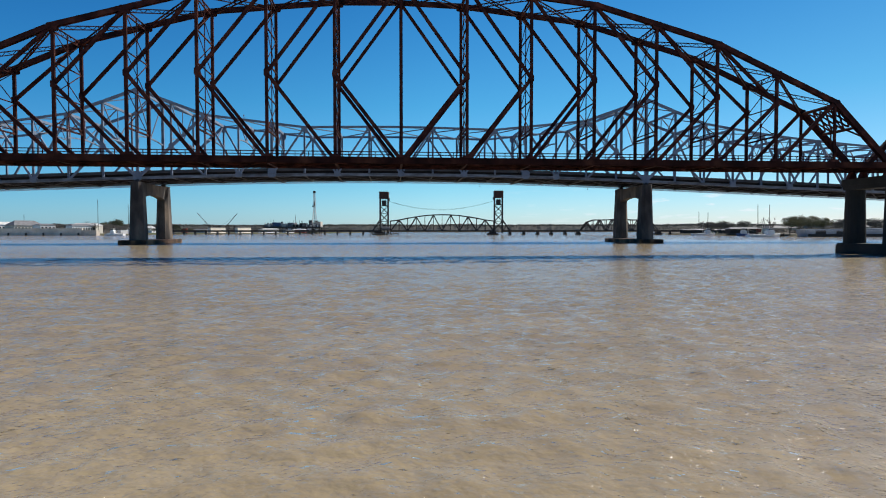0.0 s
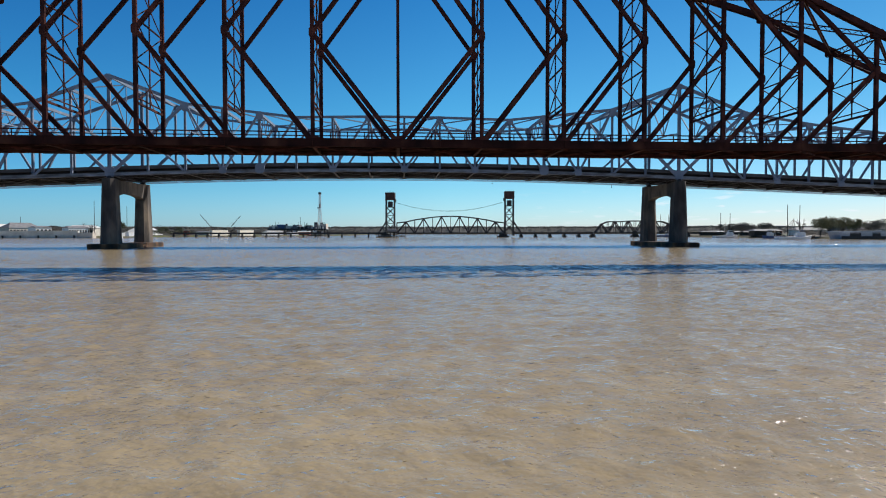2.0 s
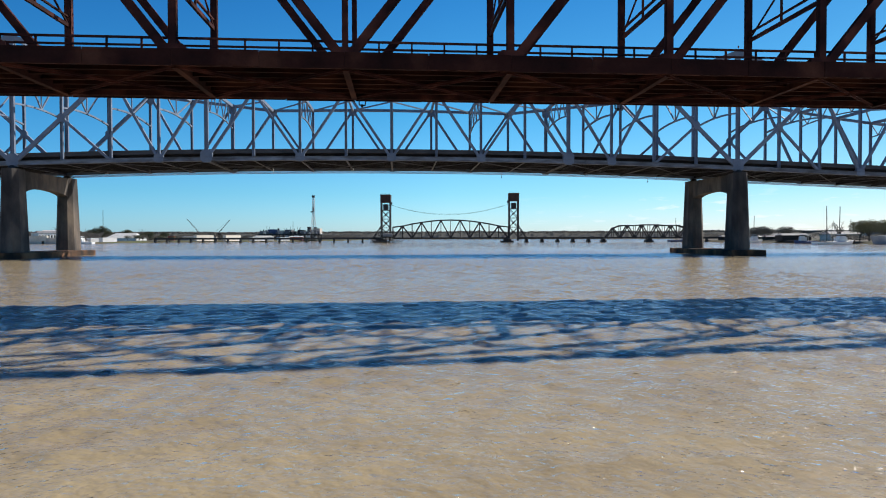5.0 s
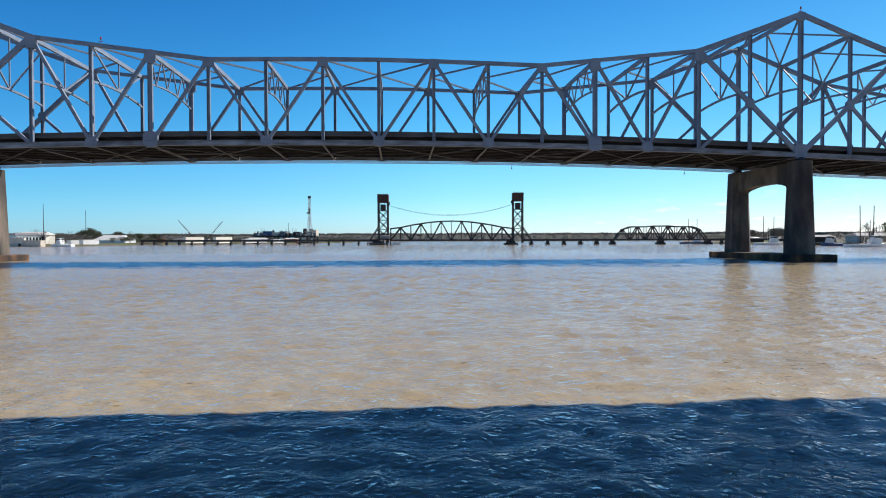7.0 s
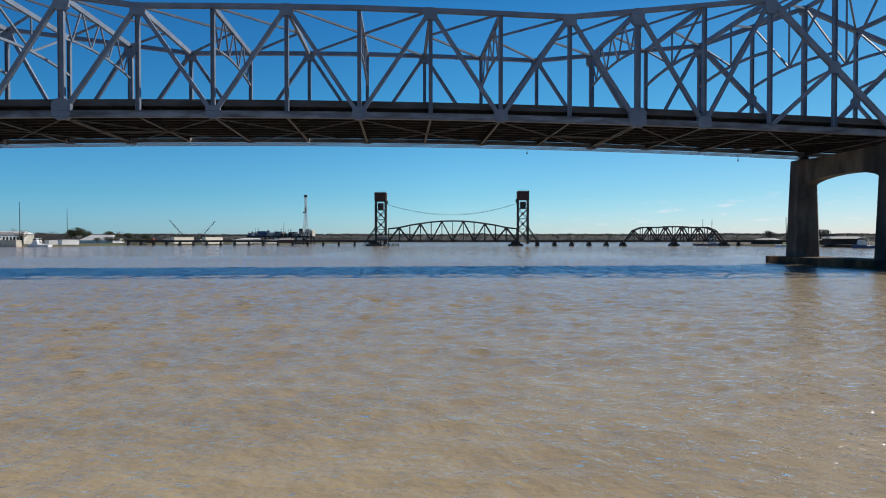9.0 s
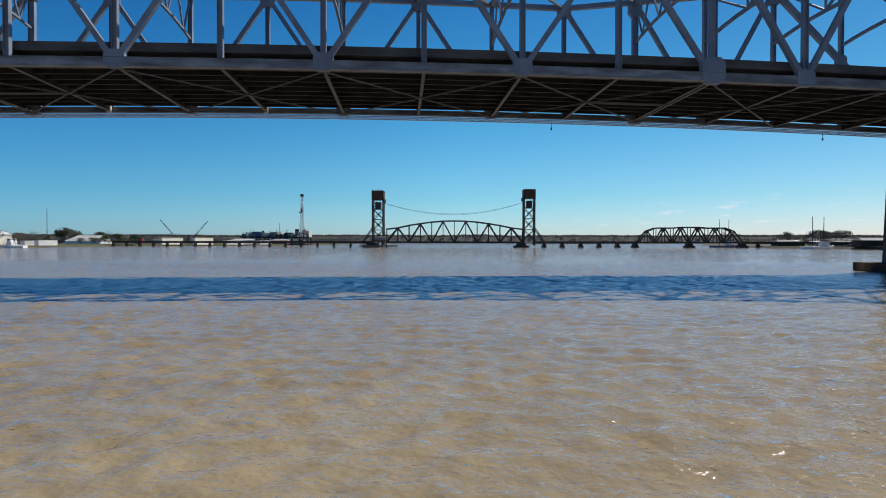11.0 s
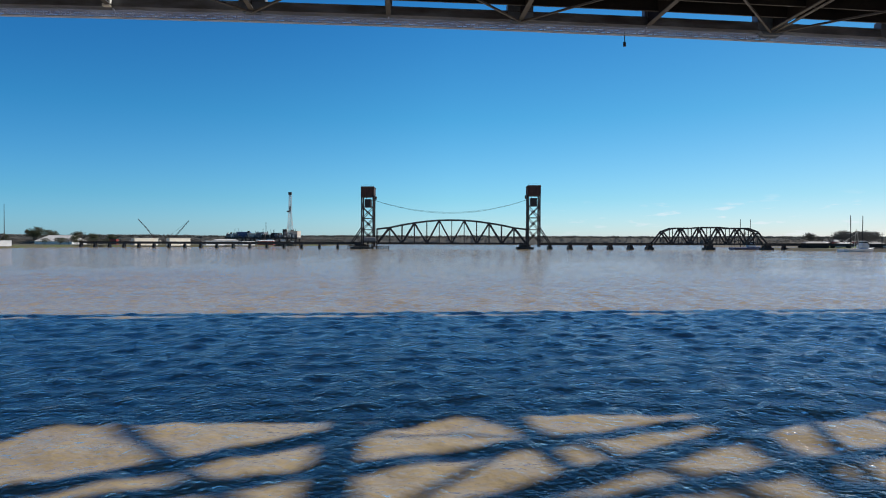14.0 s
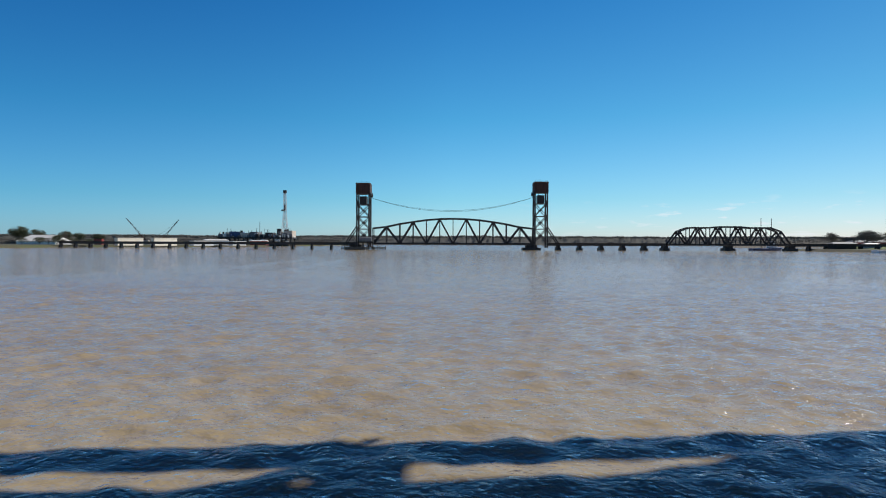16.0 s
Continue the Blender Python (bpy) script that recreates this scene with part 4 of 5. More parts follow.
cylinder(bm, (-4.0, 0, 1.2), (4.2, 0, 1.2), 2.0, 14)
part("shell", bm, coloured("pale_grey_sheet", [(0.13, 0.13, 0.13), (0.22, 0.22, 0.22)], 0.5, 0.6), shed)
bm = mesh()
box(bm, -5.0, 5.2, -2.4, 2.6, -0.7, 0.0)
part("platform", bm, TIMBER, shed)
for x in (-4.6, -1.5, 1.6, 4.8):
    for y in (-2.0, 2.2):
        bm = mesh()
        cylinder(bm, (x, y, -6.5), (x, y, -0.6), 0.24, 7)
        part("pile", bm, TIMBER, shed)


def girder_run(pts, label):
    run = thing("girder_trestle", pose(0, 0, 0), label, "trestle", "rail trestles")
    for p, q in zip(pts, pts[1:]):
        for y in (0.8, RD - 0.8):
            bm = mesh()
            bar(bm, (p[0], p[1] + y, 3.8), (q[0], q[1] + y, 3.8), 1.6, 0.35)
            part("girder", bm, RAIL_DARK, run)
        bm = mesh()
        bar(bm, (p[0], p[1] + RD / 2, 4.65), (q[0], q[1] + RD / 2, 4.65), 0.3, RD - 0.4)
        part("track_deck", bm, TIMBER, run)
    return run


girder_run([(62.0, RY)] + [(69.0 + 14.04 * i, RY) for i in range(5)] + [(138.6, RY)], "low dark girder trestle carrying the rail track over the river")
girder_run([(-63.0, RY)] + [(-80 - 219 * i / 16, RY + 59 * i / 16) for i in range(17)], "long low dark girder trestle running to the bank")
girder_run([(220.0, RY)] + [(232 + 12.5 * i, RY + 2 * i) for i in range(6)] + [(330.0, RY + 20)], "low dark girder trestle running onto the bank")


# ---- banks ----
def bank(name, pts, z, label, kind="structure"):
    bm = mesh()
    lo = [bm.verts.new((x, y, -1.0)) for x, y in pts]
    cx, cy = sum(p[0] for p in pts) / len(pts), sum(p[1] for p in pts) / len(pts)
    hi = []
    for x, y in pts:
        d = Vector((cx - x, cy - y)).normalized() * 6
        hi.append(bm.verts.new((x + d.x, y + d.y, z)))
    for i in range(len(pts)):
        j = (i + 1) % len(pts)
        bm.faces.new((lo[i], lo[j], hi[j], hi[i]))
    bm.faces.new(hi)
    bmesh.ops.triangulate(bm, faces=bm.faces[:])
    bmesh.ops.recalc_face_normals(bm, faces=bm.faces[:])
    me = bpy.data.meshes.new(name)
    bm.to_mesh(me)
    bm.free()
    me.materials.append(MUD)
    return tagged(new(name, me), label, "river bank", kind=kind)


bank("ground_west", [(-318, 556), (-312, 610), (-303, 672), (-275, 705), (-225, 735), (-205, 850), (-150, 930), (-160, 1250), (-600, 1500), (-3000, 1500), (-3000, 556)][::-1], 1.7,
     "low grassy river bank behind the bulkhead")
bank("ground_east", [(430, 434), (262, 436), (252, 440), (247, 545), (226, 592), (234, 640), (292, 672), (330, 720), (420, 800), (640, 1200), (800, 1500), (3000, 1500), (3000, 434)], 1.5,
     "low brown and green river bank with moored boats")
bank("ground_far", [(-900, 1480), (-300, 1560), (400, 1600), (1200, 1480), (3200, 1400), (3200, 3200), (-3200, 3200), (-3200, 1400)], 1.2, "far wooded bank of the river")


# ---- woods and trees ----
def woods(name, spots, label, mat, hedge=()):
    """Many ragged clumps joined into one belt of trees."""
    verts, faces = [], []
    ico = [(0, 0, 1)] + [(0.894 * math.cos(a * 1.2566), 0.894 * math.sin(a * 1.2566), 0.447) for a in range(5)]
    ico += [(0.894 * math.cos(a * 1.2566 + 0.628), 0.894 * math.sin(a * 1.2566 + 0.628), -0.447) for a in range(5)] + [(0, 0, -1)]
    tri = [(0, i + 1, (i + 1) % 5 + 1) for i in range(5)] + [(i + 1, i + 6, (i + 1) % 5 + 1) for i in range(5)]
    tri += [((i + 1) % 5 + 1, i + 6, (i + 1) % 5 + 6) for i in range(5)] + [(11, (i + 1) % 5 + 6, i + 6) for i in range(5)]
    for x, y, z, rx, rz in spots:
        k = len(verts)
        for v in ico:
            j = random.uniform(0.65, 1.3)
            verts.append((x + v[0] * rx * j, y + v[1] * rx * j, z + v[2] * rz * j))
        faces += [(a + k, b + k, c + k) for a, b, c in tri]
    for p, q in [pq for row in hedge for pq in zip(row, row[1:])]:   # the dense lower part of a belt, with a ragged top
        k = len(verts)
        verts += [(p[0], p[1], 0), (q[0], q[1], 0), (q[0], q[1] + 1.2 * q[2], q[2] * (0.96 + 0.04 * math.sin(q[0] * 1.7))), (p[0], p[1] + 1.2 * p[2], p[2] * (0.96 + 0.04 * math.sin(p[0] * 1.7)))]
        faces.append((k, k + 1, k + 2, k + 3))
    me = bpy.data.meshes.new(name)
    me.from_pydata(verts, [], faces)
    me.polygons.foreach_set("use_smooth", [True] * len(me.polygons))
    me.materials.append(mat)
    return tagged(new(name, me), label, "woods", kind="stuff")


random.seed(11)
spots = []


def crest(x):
    return 20.5 + 2 * noise.noise(Vector((x * 0.008, 0.3, 0))) + 1.6 * noise.noise(Vector((x * 0.06, 2.3, 0)))


for i in range(11000):
    x = random.uniform(-1300, 2300)
    r = random.uniform(0.8, 1.8)
    y = 1580 + random.uniform(0, 60) - (0 if abs(x) < 900 else 60)
    spots.append((x, y, random.uniform(0.86, 1.0) * (crest(x) - r), r, r * random.uniform(0.8, 1.6)))
woods("far_woods", spots, "long belt of leafless winter woods with haze in its colour", FAR_WOOD,
      [[(-1300 + 3 * i, 1590 - (0 if abs(-1300 + 3 * i) < 900 else 60), crest(-1300 + 3 * i) - 0.6) for i in range(1200)]])
BELTS = ((-900, -160, 1072, 0.0, 4000, 9.0, 3.5, 0.03, 7.3, 0.5), (330, 1100, 870, 0.25, 4000, 9.5, 4.0, 0.03, 9.3, 0.5),
         (262, 620, 384, 0.35, 4200, 6.0, 2.6, 0.05, 5.3, 0.34), (-462, -318, 600, 0.0, 3400, 10.2, 2.6, 0.07, 1.3, 0.3),
         (-900, -335, 830, 0.0, 4200, 6.2, 2.6, 0.05, 3.3, 0.38))
spots, hedges = [], []
for x0, x1, y0, slope, count, tall, vary, scale, seed, size in BELTS:   # each belt: a dense body and a fringe of twig clumps
    def belt_top(x):
        return tall + vary * noise.noise(Vector((x * scale, seed, 0))) + 0.8 * noise.noise(Vector((x * scale * 6, seed, 4)))
    for i in range(count):
        x = random.uniform(x0, x1)
        h, r = belt_top(x), size * random.uniform(0.5, 1.3)
        k = random.uniform(0.2, 1.0) ** 0.5
        spots.append((x, y0 + slope * x + 1.2 * h * k, h * k, r, r * random.uniform(0.9, 1.8)))
    n_steps = int((x1 - x0) / 1.5)
    hedges.append([(x, y0 + slope * x, belt_top(x)) for x in [x0 + (x1 - x0) * i / n_steps for i in range(n_steps + 1)]])
woods("bank_scrub", spots, "grey-brown winter scrub and small trees along the banks", LEAF_DRY, hedges)


def tree(x, y, h, spread, mat, label, leaves=260, bare=False, z=1.5):
    """A tapered trunk with forking limbs; a crown of small tilted leaf clumps, or bare twigs."""
    rnd = random.Random(int(x * 7 + y * 13))
    t = thing("tree", pose(x, y, z, 0, 0, rnd.uniform(0, 360)), label, "tree", "bank trees")
    bm = mesh()
    fork = h * rnd.uniform(0.22, 0.32)
    cylinder(bm, (0, 0, -0.5), (0, 0, fork), h * 0.028, 7, h * 0.02)
    tips = []
    for i in range(9):
        a = i * 2.4 + rnd.uniform(-0.4, 0.4)
        r = spread * rnd.uniform(0.3, 0.75)
        p = Vector((0, 0, fork * rnd.uniform(0.8, 1.0)))
        q = Vector((math.cos(a) * r, math.sin(a) * r, h * rnd.uniform(0.55, 0.9)))
        cylinder(bm, p, q, h * 0.013, 5, h * 0.005)
        tips.append(q)
        for j in range(4 if bare else 2):
            s = q.lerp(p, rnd.uniform(0.1, 0.6))
            e = s + Vector((rnd.uniform(-1, 1), rnd.uniform(-1, 1), rnd.uniform(0.3, 1.0))) * spread * 0.35
            cylinder(bm, s, e, h * 0.006, 4, h * 0.002)
            tips.append(e)
            if bare:
                for _ in range(3):
                    e2 = s.lerp(e, rnd.uniform(0.3, 1))
                    cylinder(bm, e2, e2 + Vector((rnd.uniform(-1, 1), rnd.uniform(-1, 1), rnd.uniform(0.1, 1))) * spread * 0.2, h * 0.004, 3, h * 0.0015)
    part("trunk", bm, BARK, t)
    if not bare:
        verts, faces = [], []
        for i in range(leaves):
            c = tips[rnd.randrange(len(tips))] + Vector((rnd.gauss(0, 1), rnd.gauss(0, 1), rnd.gauss(0, 0.8))) * spread * 0.2
            o = Vector((c.x / spread, c.y / spread, (c.z / h - 0.62) / 0.4))
            if o.length > 0.95:                                 # keeps the crown rounded
                o *= rnd.uniform(0.78, 1.0) / o.length
                c = Vector((o.x * spread, o.y * spread, (o.z * 0.4 + 0.62) * h))
            s = h * rnd.uniform(0.012, 0.03)
            u = Vector((rnd.uniform(-1, 1), rnd.uniform(-1, 1), rnd.uniform(-1, 1))).normalized()
            w = u.orthogonal().normalized()
            n = u.cross(w)
            k = len(verts)
            verts += [c + u * s, c + w * s * 0.8, c - u * s, c - w * s * 0.8, c + n * s * 0.6, c - n * s * 0.5]
            faces += [(k, k + 1, k + 4), (k + 1, k + 2, k + 4), (k + 2, k + 3, k + 4), (k + 3, k, k + 4),
                      (k + 1, k, k + 5), (k + 2, k + 1, k + 5), (k + 3, k + 2, k + 5), (k, k + 3, k + 5)]
        me = bpy.data.meshes.new("crown")
        me.from_pydata(verts, [], faces)
        me.materials.append(mat)
        o = new("crown", me)
        o.parent = t
    return t


OLIVE_LEAF = coloured("olive_foliage", [(0.12, 0.115, 0.05), (0.20, 0.185, 0.085)], 0.8, 0.8)
EVER = "broad evergreen tree with a dark uneven crown on the bank"
BARE = "leafless grey winter tree on the river bank"
OLIVE = "olive-green rounded tree behind the boat landing"
for x, y, h, s in ((262, 452, 13.5, 7), (272, 458, 14.5, 8), (284, 462, 14, 8), (297, 468, 13, 7), (310, 470, 12, 7), (325, 478, 13, 8)):
    tree(x, y, h, s, LEAF_DRY if x > 305 else OLIVE_LEAF, OLIVE, 2200)
for x, y, h, s in ((345, 480, 13, 8), (362, 492, 12, 8), (250, 560, 11, 6), (264, 572, 10, 7), (330, 690, 13, 9), (318, 683, 14, 9), (306, 706, 13, 6.5), (-322, 690, 6, 4.5), (-331, 692, 6.5, 5), (-313, 694, 5, 4), (352, 700, 14, 10)):
    tree(x, y, h, s, LEAF_DRY, "grey-brown winter tree with a thin rounded crown", 1700)
for x, y, h, s in ((246, 448, 14, 5), (300, 668, 11, 6), (306, 690, 10, 6), (-340, 590, 14, 7), (-352, 600, 14, 8), (-350, 640, 13, 7), (-380, 800, 16, 7), (-260, 760, 11, 5), (-300, 820, 12, 6), (-284, 800, 12, 5)):
    tree(x, y, h, s, BARK, BARE, bare=True)
for x, y, h, s in ((-385, 830, 12, 7), (-372, 842, 11, 7), (-451, 835, 19, 11), (-512, 950, 18, 10), (-536, 957, 17, 10), (-488, 966, 16, 9), (-345, 735, 9, 5), (-330, 625, 9, 6), (-352, 632, 10, 7)):
    tree(x, y, h, s, LEAF, EVER, 2200)

for x, y, h, s in ((-322, 660, 5.5, 5), (-315, 669, 6, 5.5), (-307, 677, 5, 5), (-299, 684, 6, 5.5), (-290, 690, 5, 4.5)):
    tree(x, y, h, s, LEAF, "low dense olive-brown shrub on the west shore", 1500)


# ---- west bank: bulkhead, buildings, masts, cranes, rig ----
bulk = thing("bulkhead", pose(0, 0, 0), "long weathered concrete dock wall with black fenders at the waterline", "dock wall", kind="structure")
for i in range(11):
    bm = mesh()
    x = -330 - 14.2 * i
    box(bm, x - 14.15, x, 552, 554, -1, 6.3 + 0.15 * math.sin(i * 2.2))
    box(bm, x - 14.15, x, 551.7, 554.3, 6.2, 6.6)
    part("wall_panel", bm, WALL, bulk)
for i in range(9):
    bm = mesh()
    cylinder(bm, (-333 - 16 * i, 551.3, -1), (-333 - 16 * i, 551.3, 2.4), 0.75, 9)
    part("fender", bm, BLACK, bulk)
bm = mesh()
box(bm, -330, -316, 550.5, 556, -1, 4.9)
part("wall_panel", bm, CREAM, bulk)


def building(x, y, w, d, h, wall, roof, label, rise=0.0, windows=0, overhang=0.6, name="building", turn=0):
    b = thing(name, pose(x, y, 1.5, 0, 0, turn), label, "building", "bank buildings")
    bm = mesh()
    box(bm, -w / 2, w / 2, 0, d, 0, h)
    body = part("wall", bm, wall, b)
    bm = mesh()
    o = overhang
    if rise:
        v = [bm.verts.new(p) for p in ((-w / 2 - o, -o, h), (w / 2 + o, -o, h), (w / 2 + o, d + o, h), (-w / 2 - o, d + o, h), (-w / 2 + rise, d / 2, h + rise), (w / 2 - rise, d / 2, h + rise))]
        for f in ((0, 1, 5, 4), (1, 2, 5), (2, 3, 4, 5), (3, 0, 4), (3, 2, 1, 0)):
            bm.faces.new([v[i] for i in f])
    else:
        box(bm, -w / 2 - o, w / 2 + o, -o, d + o, h, h + 0.5)
    part("roof", bm, roof, b)
    for i in range(windows):
        cx = -w / 2 + w * (i + 0.5) / windows
        bm = mesh()
        box(bm, cx - w / windows * 0.28, cx + w / windows * 0.28, -0.12, 0.05, h * 0.35, h * 0.78)
        part("window", bm, GLASS_DARK, body)
    return b


building(-404, 590, 28, 16, 8.0, WALL, ROOF, "pale building with a broad hipped roof behind the dock wall", 5.0, 9, turn=64)
building(-374, 572, 14, 12, 8.2, WHITE, ROOF, "white two-storey building with dark windows", 1.5, 4, turn=64)
building(-352, 590, 26, 12, 8.0, WALL, PALE_ROOF, "low building with a pale metal roof", 2.5, 7)
building(-346, 580, 20, 10, 7.6, WHITE, ROOF, "long white building with a row of windows", 2.0, 8, turn=64)
building(-440, 605, 26, 12, 9.0, WHITE, PALE_ROOF, "white shed with a pale pitched roof", 3.0, 7, turn=64)
building(-470, 600, 30, 14, 8.0, WALL, ROOF, "grey building with a dark roof", 3.0)
building(-286, 566, 13, 5, 3.2, WHITE, WHITE, "low white storage unit by the water", 0, 0, 0.1, turn=66)
building(-298, 566, 9, 5, 2.8, WHITE, WHITE, "small white storage unit by the water", 0, 0, 0.1, turn=66)
building(-392, 775, 37, 24, 3.2, WHITE, PALE_ROOF, "long low warehouse with a pale metal roof", 6.0)
building(-330, 770, 7, 4, 5.0, RED, RED, "two stacked red metal containers", 0, 0, 0.05)
building(-322, 800, 16, 8, 4.0, WALL, ROOF, "low grey yard building", 1.2)
building(-257, 692, 23, 4, 5.6, IVORY, IVORY, "pale box-shaped barge house behind the trestle", 0, 0, 0.15, turn=66)
building(-223, 680, 21, 4, 5.6, IVORY, IVORY, "pale box-shaped barge house with a small tower", 0, 0, 0.15, turn=66)
building(-204, 706, 20, 5, 3.6, WHITE, PALE_ROOF, "white low barge deckhouse with a pale flat roof", 0, 5, 0.3, turn=62)
building(-186, 738, 15, 5, 3.2, WHITE, WHITE, "white low deckhouse moored behind the trestle", 0, 4, 0.2, turn=62)
building(-218, 770, 22, 8, 4.6, WHITE, PALE_ROOF, "low white shed with pale roof", 1.0, turn=45)
building(-190, 800, 16, 8, 4.0, RED, PALE_ROOF, "low brick-red shed with a pale roof", 1.0)


def pole(x, y, h, label, cross=0):
    p = thing("mast", pose(x, y, 1.0), label, "mast", "masts")
    bm = mesh()
    cylinder(bm, (0, 0, 0), (0, 0, h), 0.32, 7, 0.16)
    part("shaft", bm, BLACK, p)
    if cross:
        bm = mesh()
        for i in range(cross):
            bar(bm, (-1.5, 0, h - 1 - 1.6 * i), (1.5, 0, h - 1 - 1.6 * i), 0.16, 0.16)
        part("crossarm", bm, BLACK, p)
    return p


pole(-318, 557, 32, "tall thin steel mast beside the dock")
pole(-319, 613, 30, "tall thin steel mast on the bank")
pole(-430, 620, 20, "thin dark steel flag mast")
for x, y, h in ((330, 560, 14), (365, 600, 15), (420, 700, 22), (300, 520, 12), (285, 590, 11)):
    pole(x, y, h, "wooden utility pole with crossarms", 2)


def crane(x, y, reach, height, label):
    c = thing("crawler_crane", pose(x, y, 1.5), label, "crane", "cranes")
    bm = mesh()
    box(bm, -3, 3, -2, 2, 1.4, 4.4)
    box(bm, -3.6, 3.6, -2.6, -1.2, 0, 1.4)
    box(bm, -3.6, 3.6, 1.2, 2.6, 0, 1.4)
    part("body", bm, CREAM, c)
    bm = mesh()
    p, q = Vector((0, 0, 3.5)), Vector((reach, 0, height))
    n = (q - p).normalized().cross(Vector((0, 1, 0))) * 0.8
    for o in (n, -n):
        for y2 in (-0.7, 0.7):
            bar(bm, p + o * 0.7 + Vector((0, y2, 0)), q + o * 0.3 + Vector((0, y2 * 0.4, 0)), 0.14, 0.14)
    for i in range(14):
        a, b = p.lerp(q, i / 14), p.lerp(q, (i + 1) / 14)
        k = 1 if i % 2 else -1
        bar(bm, a + n * k * 0.6, b - n * k * 0.6, 0.14, 0.14)
    part("boom", bm, RUST, c)
    bm = mesh()
    bar(bm, (-2, 0, 9), q, 0.1, 0.1)
    bar(bm, (-2, 0, 4.4), (-2, 0, 9), 0.25, 0.25)
    part("pendant", bm, BLACK, c)
    return c


crane(-318, 835, -21, 27.5, "crawler crane with a raised lattice boom on the west bank")
crane(-305, 838, 20, 26, "crawler crane with a sloping lattice boom on the west bank")


def rig():
    r = thing("drilling_platform", pose(-216, 880, 0), "dark drilling platform with stacked modules and a tall white lattice derrick", "oil rig")
    random.seed(21)
    for i in range(9):
        for y in (-8, 8):
            bm = mesh()
            cylinder(bm, (-38 + 9.6 * i, y, -2), (-38 + 9.6 * i, y, 8.5), 0.8, 8)
            part("leg", bm, BLACK, r)
    bm = mesh()
    box(bm, -42, 41, -11, 11, 8.3, 9.8)
    part("main_deck", bm, BLACK, r)
    bm = mesh()
    box(bm, -42, 30, -10.5, 10.5, 3.8, 4.4)
    part("lower_deck", bm, BLACK, r)
    for x0, x1, z1, mat in ((-41, -34, 13.5, ROOF), (-30, -18, 16.0, BLUE), (-17, -8, 14.4, WALL), (-7, 2, 15.6, ROOF), (3, 9, 13.2, CREAM), (10, 18, 15.0, BLACK), (31, 40, 17.2, CREAM), (19, 23, 12.4, WHITE)):
        bm = mesh()
        box(bm, x0, x1, -9 + random.uniform(0, 3), 9, 9.8, z1)
        part("module", bm, mat, r)
    for i in range(46):
        x, w, z = random.uniform(-41, 36), random.uniform(1.0, 4.0), random.choice((4.4, 9.8, 9.8, 9.8, 13.0))
        bm = mesh()
        y = random.uniform(-10.8, -6)
        box(bm, x, x + w, y, y + 2, z, z + random.uniform(1.2, 4.2))
        part("module", bm, random.choice((BLACK, RAIL_DARK, ROOF, ROOF, WALL, WHITE, BLUE)), r)
    bm = mesh()
    for x in range(-42, 42, 3):
        bar(bm, (x, -11, 9.8), (x, -11, 11.0), 0.14, 0.14)
    for z in (10.4, 11.0):
        bar(bm, (-42, -11, z), (41, -11, z), 0.12, 0.12)
    part("railing", bm, BLACK, r)
    for i in range(20):
        x = random.uniform(-40, 38)
        bm = mesh()
        bar(bm, (x, -5, 9.8), (x, -5, random.uniform(15, 20)), 0.3, 0.3)
        part("vent_pipe", bm, BLACK, r)
    for i in range(8):
        x = -36 + i * 9.0
        bm = mesh()
        bar(bm, (x, -10.8, 4.2), (x + 9, -10.8, 8.6), 0.35, 0.35)
        part("brace", bm, BLACK, r)
    for x0, x1 in ((-6, -2), (6, 12), (22, 27)):
        bm = mesh()
        cylinder(bm, (x0, -10, 6.2), (x1, -10, 6.2), 1.4, 10)
        part("tank", bm, WHITE, r)
    for i in range(16):
        x, w, z = random.uniform(20, 38), random.uniform(1.2, 4.5), random.choice((9.8, 11.5, 14.0, 16.5))
        bm = mesh()
        y = random.uniform(-9, 2)
        box(bm, x, x + w, y, y + 3, 9.8, z + random.uniform(1, 3))
        part("module", bm, random.choice((BLACK, RAIL_DARK, CREAM, WHITE, ROOF, TIMBER)), r)
    for i in range(12):
        x, w, z = random.uniform(20, 38), random.uniform(0.8, 3.0), random.choice((3.0, 5.0, 7.0, 10.0, 13.0))
        bm = mesh()
        box(bm, x, x + w, -11.6, -10.9, z, z + random.uniform(0.8, 2.6))
        part("module", bm, random.choice((WHITE, PALE_ROOF, CREAM, BLACK)), r)
    bm = mesh()                                                 # drill string hanging inside the derrick
    bar(bm, (30, 0, 12), (30, 0, 59), 0.3, 0.3)
    box(bm, 29.2, 30.8, -0.8, 0.8, 40, 46)
    part("travelling_block", bm, BLACK, r)
    bm = mesh()                                                 # derrick
    for sx in (-1, 1):
        for sy in (-1, 1):
            bar(bm, (30 + sx * 3.2, sy * 3.2, 12), (30 + sx * 1.6, sy * 1.6, 34), 0.38, 0.38)
            bar(bm, (30 + sx * 1.6, sy * 1.6, 34), (30 + sx * 1.1, sy * 1.1, 60), 0.32, 0.32)
    for i in range(14):
        z0, z1 = 14 + i * 3.3, 14 + (i + 1) * 3.3

        def half(z):
            return 3.2 - 1.6 * (z - 12) / 22 if z < 34 else 1.6 - 0.5 * (z - 34) / 26
        for sy in (-1, 1):
            bar(bm, (30 - half(z0), sy * half(z0), z0), (30 + half(z1), sy * half(z1), z1), 0.2, 0.2)
            bar(bm, (30 + half(z0), sy * half(z0), z0), (30 - half(z1), sy * half(z1), z1), 0.2, 0.2)
